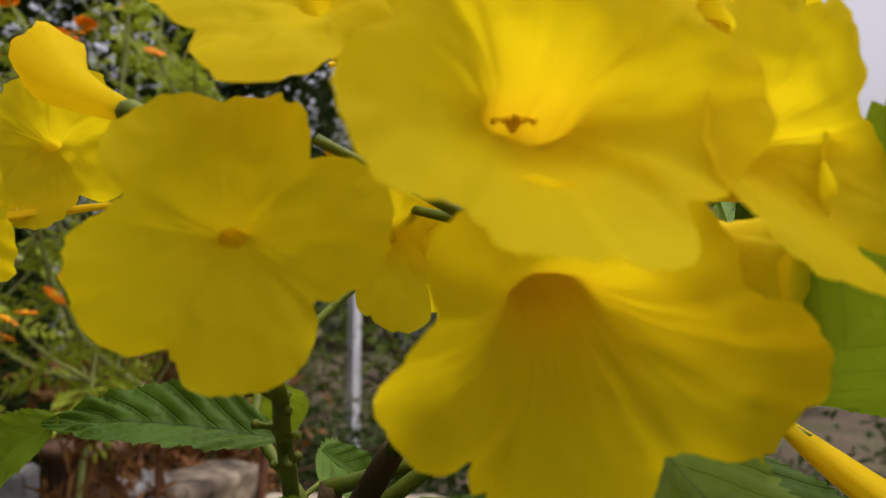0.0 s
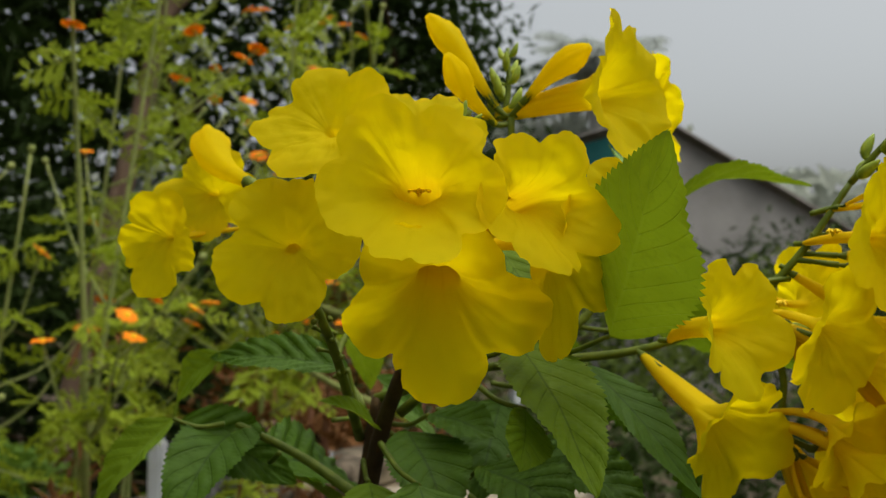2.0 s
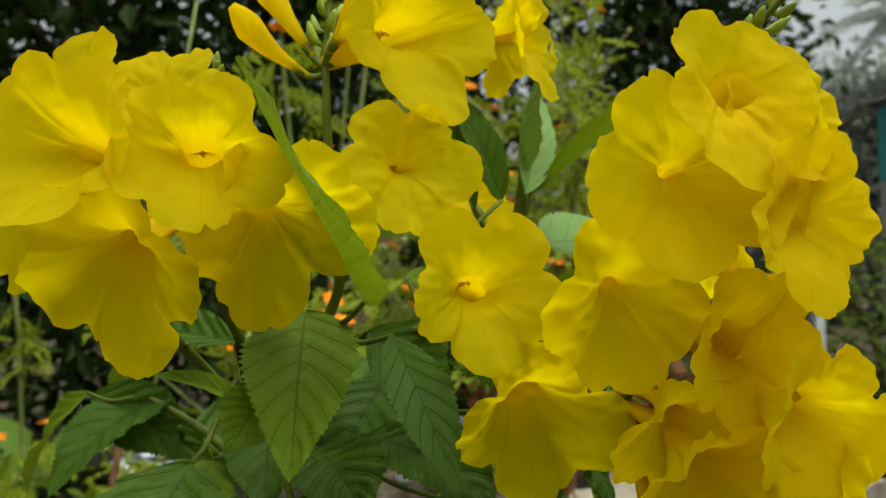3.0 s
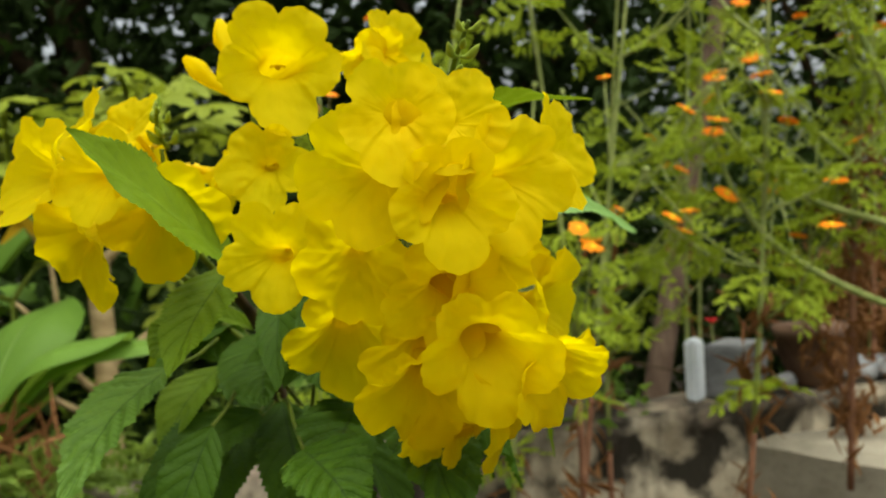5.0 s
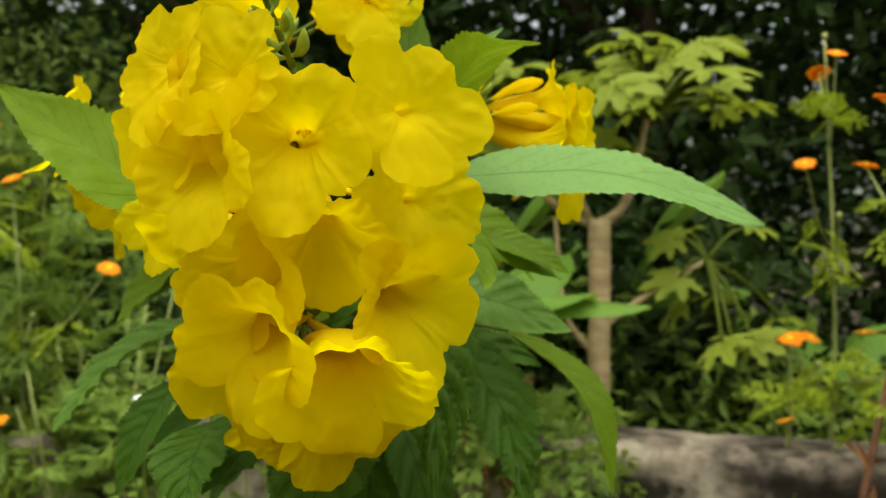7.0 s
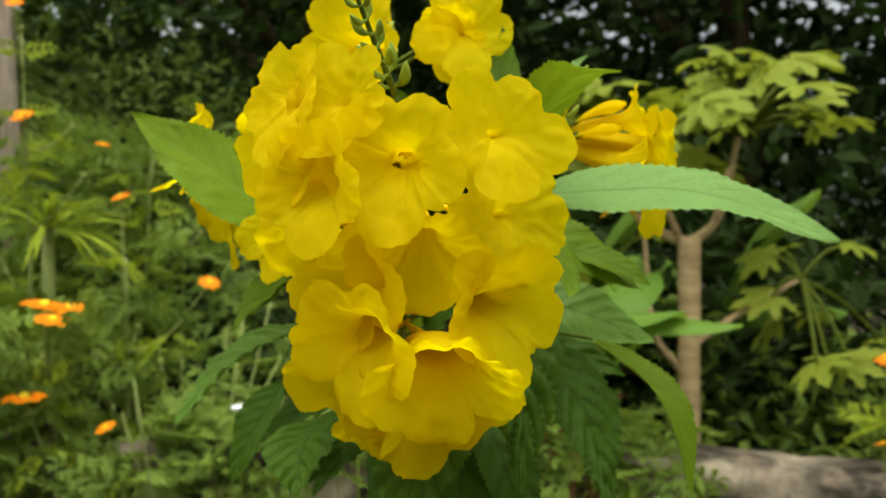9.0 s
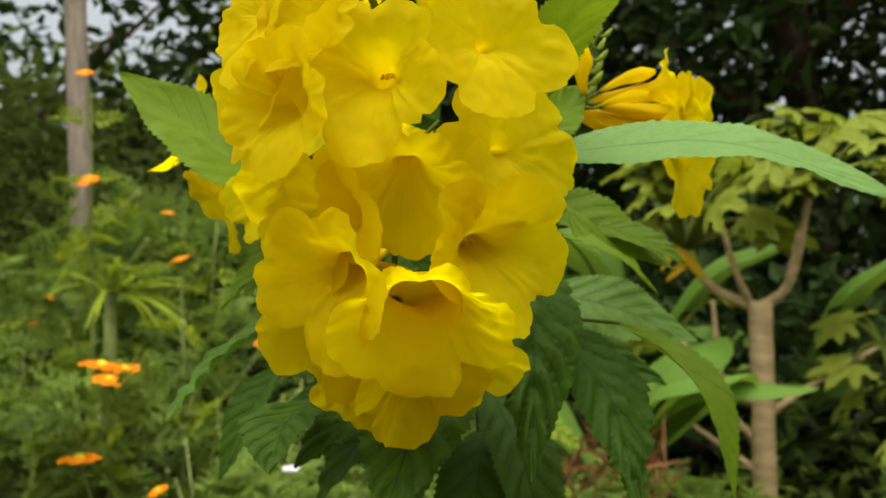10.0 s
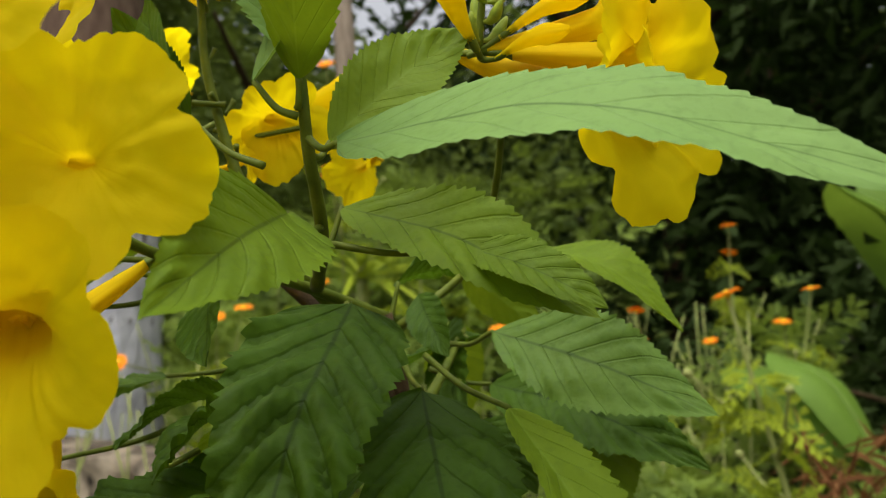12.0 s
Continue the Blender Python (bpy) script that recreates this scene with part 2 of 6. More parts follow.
PAPAYA_BARK = plain_material("papaya_bark", (0.300, 0.205, 0.095), (0.560, 0.410, 0.205), 14.0, 0.85, 0.5, 0.004, 5.0, (1, 1, 4))
CONCRETE = stained_concrete()
WHITEWASH = limewashed_bark()
SOIL = garden_soil()
WHITE_PAINT = plain_material("white_painted_post", (0.50, 0.52, 0.54), (0.76, 0.78, 0.80), 9.0, 0.6, 0.2, 0.001)
POLE_WOOD = plain_material("weathered_pole_wood", (0.150, 0.115, 0.080), (0.320, 0.260, 0.190), 12.0, 0.85, 0.4, 0.002, 5.0, (6, 6, 1))
BROWN_BARK = plain_material("brown_bark", (0.085, 0.050, 0.032), (0.200, 0.135, 0.090), 10.0, 0.9, 0.5, 0.004, 6.0, (4, 4, 1))
GREY_BARK = plain_material("grey_palm_bark", (0.20, 0.20, 0.19), (0.32, 0.32, 0.30), 3.0, 0.9, 0.4, 0.01)
PLASTIC = plain_material("milky_plastic", (0.26, 0.31, 0.33), (0.46, 0.52, 0.55), 10.0, 0.45, 0.3, 0.002)
CLAY = plain_material("dark_clay", (0.075, 0.040, 0.024), (0.150, 0.085, 0.050), 14.0, 0.85, 0.4, 0.003)
PALE_CONCRETE = plain_material("pale_concrete", (0.150, 0.126, 0.086), (0.340, 0.295, 0.215), 7.0, 0.9, 0.5, 0.004, 8.0)
STONE = plain_material("grey_stone", (0.090, 0.090, 0.090), (0.250, 0.245, 0.235), 9.0, 0.9, 0.6, 0.006)
TEAL_WALL = plain_material("teal_painted_wall", (0.014, 0.140, 0.140), (0.030, 0.220, 0.210), 1.5, 0.7, 0.2, 0.004)
GREY_WALL = plain_material("grey_rendered_wall", (0.190, 0.180, 0.170), (0.330, 0.310, 0.290), 1.2, 0.9, 0.3, 0.006)
ROOF = plain_material("weathered_roof_sheet", (0.120, 0.105, 0.095), (0.260, 0.230, 0.210), 1.0, 0.8, 0.3, 0.01)
YELLOWED = leaf_material("yellowed_leaf", (0.50, 0.28, 0.010), (0.66, 0.42, 0.015), (0.7, 0.42, 0.02), 0.3, 0.7)
SHRUB_LEAF = leaf_material("shrub_leaf", (0.036, 0.058, 0.012), (0.115, 0.155, 0.028), (0.16, 0.22, 0.03), 0.24, 0.7, shine=0.08)
RED_PETAL = leaf_material("red_petal", (0.55, 0.012, 0.020), (0.70, 0.030, 0.035), (0.7, 0.04, 0.03), 0.25, 0.6)
WHITE_PETAL = leaf_material("white_petal", (0.72, 0.73, 0.72), (0.82, 0.82, 0.80), (0.8, 0.8, 0.78), 0.25, 0.6)


# ---- building helpers ----
def part(name, verts, faces, mat, parent=None, label="", uvs=None, smooth=True):
    """One mesh object from arrays, under a thing or a part."""
    me = bpy.data.meshes.new(name)
    me.from_pydata([tuple(v) for v in verts], [], [tuple(int(i) for i in f) for f in faces])
    me.materials.append(mat)
    if uvs is not None:
        layer = me.uv_layers.new(name="UVMap")
        loop_verts = np.empty(len(me.loops), dtype=np.int32)
        me.loops.foreach_get("vertex_index", loop_verts)
        layer.data.foreach_set("uv", np.asarray(uvs, dtype=np.float32)[loop_verts].ravel())
    if smooth:
        me.polygons.foreach_set("use_smooth", np.ones(len(me.polygons), dtype=bool))
    me.update()
    ob = new(name, me)
    ob.parent = parent
    if label:
        tagged(ob, label=label)
    return ob


def thing(name, label, category, group="", at=(0, 0, 0), kind=""):
    ob = new(name)
    ob.empty_display_size = 0.02
    ob.location = at
    return tagged(ob, label=label, category=category, group=group, kind=kind)


def grid_faces(rows, cols, wrap=False):
    r, c = np.meshgrid(np.arange(rows - 1), np.arange(cols if wrap else cols - 1), indexing="ij")
    n = (c + 1) % cols
    return np.stack([r * cols + c, r * cols + n, (r + 1) * cols + n, (r + 1) * cols + c], -1).reshape(-1, 4)


def unit(v):
    v = np.asarray(v, float)
    return v / max(np.linalg.norm(v), 1e-9)


def across_of(axis, hint=(0, 0, 1)):
    side = np.cross(axis, hint)
    if np.linalg.norm(side) < 1e-4:
        side = np.cross(axis, (1, 0, 0.2))
    side = unit(side)
    return side, unit(np.cross(side, axis))


def curve_points(points, steps):
    """A smooth line through a few points (Catmull-Rom)."""
    p = np.asarray(points, float)
    p = np.vstack([2 * p[0] - p[1], p, 2 * p[-1] - p[-2]])
    out = []
    for i in range(1, len(p) - 2):
        for t in np.linspace(0, 1, steps, endpoint=False):
            a, b, c, d = p[i - 1], p[i], p[i + 1], p[i + 2]
            out.append(0.5 * (2 * b + (c - a) * t + (2 * a - 5 * b + 4 * c - d) * t * t + (3 * b - a - 3 * c + d) * t ** 3))
    out.append(p[-2])
    return np.array(out)


def tube_mesh(line, radii, sides=8, rough=0.0, rng=None):
    line = np.asarray(line, float)
    n = len(line)
    radii = np.interp(np.linspace(0, 1, n), np.linspace(0, 1, len(radii)), radii)
    verts = []
    a = None
    for i in range(n):
        axis = unit(line[min(i + 1, n - 1)] - line[max(i - 1, 0)])
        a = across_of(axis)[0] if a is None else unit(a - axis * (a @ axis))
        b = np.cross(a, axis)
        for k in range(sides):
            w = 2 * math.pi * k / sides
            r = radii[i] * (1 + (rough * (rng.random() - 0.5) if rng is not None else 0))
            verts.append(line[i] + r * (math.cos(w) * a + math.sin(w) * b))
    faces = [tuple(f) for f in grid_faces(n, sides, True)]
    faces += [tuple(range(sides))[::-1], tuple(range((n - 1) * sides, n * sides))]
    return verts, faces


def stalk(name, points, radii, mat, parent, label="", steps=6, sides=8, rough=0.0, seed=1):
    rng = np.random.default_rng(seed)
    verts, faces = tube_mesh(curve_points(points, steps), radii, sides, rough, rng)
    return part(name, verts, faces, mat, parent, label)


def facing(az, el):
    a, e = radians(az), radians(el)
    return np.array([math.cos(a) * math.cos(e), math.sin(a) * math.cos(e), math.sin(e)])


def wobble(rng, count, terms=4):
    """A smooth periodic function of an angle."""
    amp = [rng.normal() / (k + 1) ** 0.7 for k in range(terms)]
    pha = [rng.random() * 6.283 for k in range(terms)]
    w = np.linspace(0, 2 * math.pi, count, endpoint=False)
    return sum(a * np.sin((k + 2) * w + p) for k, (a, p) in enumerate(zip(amp, pha)))


def trumpet_flower(bush, at, az, el, size, root, seed, turn=0.0, open_=1.0, lip=1.0, length=1.0, back=0.0, throat=0.72, deep=0.60, pale=False, top=1.0):
    """A yellow trumpet flower: five-lobed ruffled limb, funnel tube, green calyx and stalk, stamens in the throat.
    at: middle of the limb; az, el: where it faces; size: width of the limb; root: where its stalk leaves the cluster."""
    rng = np.random.default_rng(seed)
    axis = facing(az, el)
    side, up = across_of(axis)
    side = -side
    c, s = math.cos(radians(turn)), math.sin(radians(turn))
    side, up = c * side + s * up, c * up - s * side
    radius = 0.548 * size
    around, along = 128, 34
    w = np.linspace(0, 2 * math.pi, around, endpoint=False)
    # lobes: two above, three below; the lower middle one juts forward as a lip
    middles = np.radians([58, 122, 194, 270, 346]) + rng.normal(0, 0.07, 5)
    reach = np.array([0.96 * top, 0.96 * top, 1.0, 1.06, 1.0]) * (1 + rng.normal(0, 0.06, 5))
    spread = np.array([0.66, 0.66, 0.74, 0.76, 0.74])
    gap = np.abs((w[:, None] - middles + math.pi) % (2 * math.pi) - math.pi)
    bumps = np.clip(1 - (gap / spread) ** 2.6 * 0.62, 0, None) ** 0.5 * reach
    edge = bumps.max(1)
    edge = np.clip(edge, 0.72 * top, None) * (1 + 0.022 * wobble(rng, around, 14) + 0.012 * wobble(rng, around, 40)) + 0.006 * rng.normal(size=around)
    for nick in rng.random(6) * 2 * math.pi:
        away = np.abs((w - nick + math.pi) % (2 * math.pi) - math.pi)
        edge = edge - rng.uniform(0.02, 0.07) * np.exp(-(away / 0.045) ** 2)
    first = np.exp(-((gap / np.array([0.55, 0.55, 0.55, 0.80, 0.55])) ** 2))
    bend = first @ (np.radians([-9, -9, 2, 9 * min(lip, 4.0), 2]) + rng.normal(0, 0.06, 5)) - math.atan(back)
    ruffle = wobble(rng, around, 6) * 0.045
    crinkle = wobble(rng, around, 24) * 0.032
    fold = np.clip(gap.min(1) / 0.60, 0, 1) ** 4
    tube_len = 0.042 * length * (size / 0.042)
    base = np.asarray(at, float) - axis * tube_len
    pull = np.asarray(root, float) - base
    pull -= axis * (pull @ axis)
    pull *= min(1.0, 0.55 * tube_len / max(np.linalg.norm(pull), 1e-6))
    mouth_x, mouth_y, sunk = 0.25 * throat * radius, rng.uniform(0.13, 0.17) * throat * radius, deep * radius
    verts, uvs = [], []
    for j in range(along):
        v = j / (along - 1)
        if v < 0.5:  # tube
            q = v / 0.5
            rise = np.full(around, -sunk - (tube_len - sunk) * (1 - q))
            swell = 0.17 / max(throat, 0.72) + (1 - 0.17 / max(throat, 0.72)) * q ** 0.7 + 0.06 * math.sin(math.pi * q)
            flute = 1 + 0.05 * np.cos(5 * (w - middles[0])) * q
            curve = (1 - q) ** 1.6
            place = np.stack([mouth_x * swell * np.cos(w) * flute, mouth_y * (swell + 0.12 * (1 - q)) * np.sin(w) * flute, rise], -1)
        else:  # flaring limb
            q = (v - 0.5) / 0.5
            full = radius * edge * open_
            grow = 0.55 * q + 0.45 * q ** 1.6
            tilt = bend * q * (1.7 - 0.7 * q)
            ox = mouth_x + (full - mouth_x) * grow * np.cos(tilt)
            oy = mouth_y + (full - mouth_y) * grow * np.cos(tilt)
            rise = -sunk * (1 - q) ** 1.7 + (full - mouth_y) * grow * np.sin(tilt)
            rise = rise + radius * (ruffle * q ** 2 + crinkle * q ** 4 - 0.12 * fold * q * (1 - 0.55 * q))
            curve = 0.0
            place = np.stack([ox * np.cos(w), oy * np.sin(w), rise], -1)
        world_place = np.asarray(at) + place[:, :1] * side + place[:, 1:2] * up + place[:, 2:] * axis + curve * pull
        verts.append(world_place)
        uvs.append(np.stack([w / (2 * math.pi), np.full(around, v)], -1))
    verts, uvs = np.concatenate(verts), np.concatenate(uvs)
    # uneven tissue
    jig = np.array([noise.noise(Vector(p) * 95 + Vector((seed, 0, 0))) for p in verts])
    jig2 = np.array([noise.noise(Vector(p) * 330 + Vector((0, seed, 0))) for p in verts])
    verts = verts + (uvs[:, 1:] > 0.5) * (jig * 0.0018 + jig2 * 0.0008)[:, None] * axis
    skin = PETAL_PALE if pale else PETAL
    sheet, skin_uv, seam = verts.reshape(along, around, 3), uvs.reshape(along, around, 2), 15
    flower = part("flower", sheet[seam:].reshape(-1, 3), [tuple(f) for f in grid_faces(along - seam, around, True)], skin, bush, uvs=skin_uv[seam:].reshape(-1, 2))
    part("tube", sheet[:seam + 1].reshape(-1, 3), [tuple(f) for f in grid_faces(seam + 1, around, True)] + [tuple(range(around))], skin, flower, "deeper yellow trumpet tube", skin_uv[:seam + 1].reshape(-1, 2))
    # calyx: a cup that hugs the foot of the tube, then the stalk
    root = np.asarray(root, float)
    heart = sheet[0].mean(0)
    cup = [sheet[j].mean(0) + (sheet[j, ::8] - sheet[j].mean(0)) * (1.06 + 0.10 * j) for j in (1, 0)]
    cup += [heart - axis * 0.0010 + (sheet[0, ::8] - heart) * 0.85, heart - axis * 0.0018 + (sheet[0, ::8] - heart) * 0.35]
    cv, cf = list(np.concatenate(cup)), [tuple(f) for f in grid_faces(4, 16, True)]
    foot = heart - axis * 0.0015
    sv, sf = tube_mesh(curve_points([foot, foot + 0.35 * (root - foot) - axis * 0.003, root], 5), [0.0010, 0.0008, 0.0010], 8)
    cf += [tuple(i + len(cv) for i in f) for f in sf]
    part("calyx", cv + list(sv), cf, GREEN_STALK, flower, "green ribbed calyx on a thin stalk")
    # stamens and pistil under the roof of the throat
    sv, sf = [], []
    for k, lean in enumerate((-0.20, -0.08, 0.08, 0.20, 0.0)):
        tip_at = np.asarray(at) - axis * radius * (0.98 if k < 4 else 0.92) + side * radius * lean * 0.6 + up * radius * 0.05
        foot_at = np.asarray(at) - axis * tube_len * 0.55
        a, f = tube_mesh(curve_points([foot_at, 0.5 * (foot_at + tip_at) + up * radius * 0.06, tip_at], 4), [0.0003, 0.0003, 0.0003, 0.0004, 0.0006], 5)
        sf += [tuple(i + len(sv) for i in face) for face in f]
        sv += list(a)
    tagged(part("stamen_tuft", sv, sf, STAMEN, flower, "orange-yellow stamens"), kind="stuff")
    return flower


def trumpet_bud(bush, foot, tip, width, root, seed):
    rng = np.random.default_rng(seed)
    foot, tip = np.asarray(foot, float), np.asarray(tip, float)
    bend = unit(np.cross(tip - foot, rng.normal(size=3))) * 0.06 * np.linalg.norm(tip - foot)
    line = curve_points([foot, 0.5 * (foot + tip) + bend, tip], 9)
    n, sides = len(line), 20
    verts, uvs = [], []
    for i, p in enumerate(line):
        q = i / (n - 1)
        r = width / 2 * (0.26 + 0.74 * min(1, q / 0.70) ** 1.4) * (1 if q < 0.74 else max(0.10, 1 - ((q - 0.74) / 0.26) ** 1.5 * 0.72))
        axis = unit(line[min(i + 1, n - 1)] - line[max(i - 1, 0)])
        a, b = across_of(axis)
        for k in range(sides):
            w = 2 * math.pi * k / sides
            rr = r * (1 + 0.17 * math.cos(5 * w + seed + 2.0 * q) * q ** 1.5 + 0.05 * rng.normal() * q)
            verts.append(p + rr * (math.cos(w) * a + math.sin(w) * b))
            uvs.append((k / sides, 0.76 + 0.22 * q))
    faces = [tuple(f) for f in grid_faces(n, sides, True)] + [tuple(range((n - 1) * sides, n * sides))]
    bud = part("bud", verts, faces, PETAL_PALE, bush, uvs=uvs)
    axis = unit(line[1] - line[0])
    cv, cf = tube_mesh(curve_points([foot + axis * 0.005, foot, 0.5 * (foot + np.asarray(root)) - axis * 0.002, root], 4),
                       [width * 0.17, width * 0.16, width * 0.12, 0.0009, 0.0008, 0.0008], 8)
    part("calyx", cv, cf, GREEN_STALK, bud, "green calyx on a thin stalk")
    return bud


def bud_spike(bush, foot, tip, count, seed, size=0.006):
    """A young flowering shoot with small green buds in pairs."""
    rng = np.random.default_rng(seed)
    foot, tip = np.asarray(foot, float), np.asarray(tip, float)
    shoot = stalk("flowering_shoot", [foot, 0.5 * (foot + tip) + rng.normal(0, 0.0012, 3), tip], [0.0012, 0.0007], GREEN_STALK, bush)
    axis = unit(tip - foot)
    a, b = across_of(axis)
    for k in range(count):
        q = (k // 2 + 0.6) / (count / 2 + 0.3)
        w = (k % 2) * math.pi + (k // 2) * 1.57 + rng.normal(0, 0.25)
        out = math.cos(w) * a + math.sin(w) * b
        length = size * (1.25 - 0.6 * q)
        p = foot + (tip - foot) * q
        line = curve_points([p, p + out * length * 0.55 + axis * length * 0.2, p + out * length * 0.9 + axis * length * 1.0], 4)
        v, f = tube_mesh(line, [0.0005, 0.0006, length * 0.20, length * 0.25, length * 0.2, length * 0.05], 8)
        part("small_bud", v, f, BUD_GREEN, shoot)
    return shoot


def fallen_stubs(start, end, count, seed):
    """Short stalk stubs left on a flowering shoot where older flowers have dropped."""
    rng = np.random.default_rng(seed)
    start, end = np.asarray(start, float), np.asarray(end, float)
    axis = unit(end - start)
    a, b = across_of(axis)
    for k in range(count):
        at = start + (end - start) * (k + 0.5 + rng.uniform(-0.3, 0.3)) / count
        w = k * 2.4 + rng.normal(0, 0.3)
        out = unit(math.cos(w) * a + math.sin(w) * b + 0.7 * axis)
        size = rng.uniform(0.0028, 0.0052)
        v, f = tube_mesh(curve_points([at, at + out * size * 0.55 + axis * 0.0003, at + out * size + axis * 0.0008], 3), [0.00065, 0.00055, 0.00060, 0.00095], 7)
        part("stalk_stub", v, f, GREEN_STALK, bush)


def leaf_blade(foot, tip, face, width, seed, sag=0.0, fold=0.25, teeth=27, curl=0.0, long=None, wide=7, quilt=1.0, twist=0.0, broad=0.72):
    """Vertices, faces and uvs of a serrated lance-shaped leaf with sunken side veins."""
    rng = np.random.default_rng(seed)
    foot, tip, face = np.asarray(foot, float), np.asarray(tip, float), unit(face)
    length = np.linalg.norm(tip - foot)
    long = long or int(teeth * 2.5)
    mid = 0.5 * (foot + tip) + face * sag * length
    line = curve_points([foot, mid, tip], long)
    n = len(line)
    verts, uvs = [], []
    wav = rng.random() * 6.28
    for i, p in enumerate(line):
        q = i / (n - 1)
        axis = unit(line[min(i + 1, n - 1)] - line[max(i - 1, 0)])
        side = unit(np.cross(axis, face))
        nrm = unit(np.cross(side, axis))
        a = twist * (q - 0.3)
        side, nrm = math.cos(a) * side + math.sin(a) * nrm, math.cos(a) * nrm - math.sin(a) * side
        shape = (math.sin(math.pi * min(1, q ** broad * 1.0)) ** 0.85) * (1 - 0.18 * q) if 0 < q < 1 else 0.0
        shape = max(shape, 0.02)
        for k in range(-wide, wide + 1):
            u = k / wide
            tooth = (q * teeth) % 1.0
            jag = (0.115 * (tooth - 0.4)) * min(1, q * 6) if abs(k) == wide else 0.0
            half = 0.5 * width * shape * (1 + jag) * (0.93 + 0.07 * math.sin(5 * q + wav))
            back = -abs(u) * 0.16 * width * shape
            vein = 2 * abs(math.sin(math.pi * (q * 7.5 - abs(u) * 1.58))) ** 0.7 - 1.2
            swell = noise.noise(Vector((q * 6.0, u * 2.2, seed * 1.7)))
            lift = half * abs(u) * fold - curl * half * u * u
            lift += quilt * 0.0010 * (width / 0.026) * vein * (0.7 + 0.9 * swell) * abs(u) ** 0.5 * (1 - 0.55 * abs(u)) * min(1, 6 * q, 6 * (1 - q))
            lift += 0.045 * width * swell * min(1, 5 * q, 5 * (1 - q)) * (0.3 + 0.7 * abs(u))
            lift += 0.03 * width * math.sin(7 * q + wav + (2 if u > 0 else 0)) * u * u
            verts.append(p + side * half * u + nrm * lift - axis * back * 0.8)
            uvs.append((u * 0.5, q))
    return verts, grid_faces(n, 2 * wide + 1), uvs


def leaf(bush, foot, tip, face, width, seed, mat, petiole=None, **more):
    verts, faces, uvs = leaf_blade(foot, tip, face, width, seed, **more)
    blade = part("leaf", verts, faces, mat, bush, uvs=uvs)
    foot = np.asarray(foot, float)
    if petiole is not None:
        pv, pf = tube_mesh(curve_points([petiole, 0.5 * (np.asarray(petiole) + foot) - np.array([0, 0, 0.002]), foot], 5), [0.0010, 0.0007], 7)
        part("petiole", pv, pf, GREEN_STALK, blade)
    return blade


# ---- ground and garden wall ----
def ground_sheet():
    n = 61
    g = np.concatenate([-np.geomspace(900, 0.5, 30), [0], np.geomspace(0.5, 900, 30)])
    verts = []
    for gy in g:
        for gx in g:
            h = 0.05 * noise.noise(Vector((gx * 0.9, gy * 0.9, 0))) if abs(gx) < 15 and abs(gy) < 15 else 0.0
            verts.append((gx, gy, h))
    ob = part("ground", verts, grid_faces(n, n), SOIL, smooth=True)
    return tagged(ob, "bare brown garden soil with scattered litter", "ground", kind="structure")


ground_sheet()


def wall_run(name, corners, height, thick, label):
    """A rough cast concrete wall along a bent line, with a slightly proud, worn capping."""
    rng = np.random.default_rng(5)
    corners = np.array(corners, float)
    steps = np.linalg.norm(np.diff(corners, axis=0), axis=1)
    far = np.concatenate([[0], np.cumsum(steps)])
    n = 130
    ring = [(-0.5, -0.15), (-0.5, height * 0.5), (-0.5, height - 0.12), (-0.51, height - 0.05), (-0.56, height - 0.035), (-0.55, height - 0.012), (-0.48, height), (0, height + 0.006),
            (0.48, height), (0.55, height - 0.012), (0.56, height - 0.035), (0.51, height - 0.05), (0.5, -0.15)]
    line = np.stack([np.interp(np.linspace(0, far[-1], n + 1), far, corners[:, k]) for k in (0, 1)], -1)
    verts = []
    for i in range(n + 1):
        d = unit(line[min(i + 2, n)] - line[max(i - 2, 0)])
        out = np.array([-d[1], d[0]])
        for k, (u, z) in enumerate(ring):
            jig = 0.012 * noise.noise(Vector((i * 0.35, k * 0.7, 2.0))) + 0.002 * rng.normal()
            q = line[i] + out * (u * thick + jig)
            verts.append((q[0], q[1], z + (0.007 * noise.noise(Vector((i * 0.5, k * 0.9, 9.0))) if z > 0 else 0)))
    ob = part(name, verts, grid_faces(n + 1, len(ring)), CONCRETE, smooth=True)
    return tagged(ob, label, "wall", kind="structure")


WALL_LINE, WALL_TOP = [(-1.95, -3.2), (-1.34, 0.65), (-0.60, 2.6)], 0.850
wall_run("wall_garden", WALL_LINE, WALL_TOP, 0.16, "low weathered concrete garden wall with dark stains")


def wall_x(y):
    """Where the middle of the wall lies at y."""
    return np.interp(y, [p[1] for p in WALL_LINE], [p[0] for p in WALL_LINE])


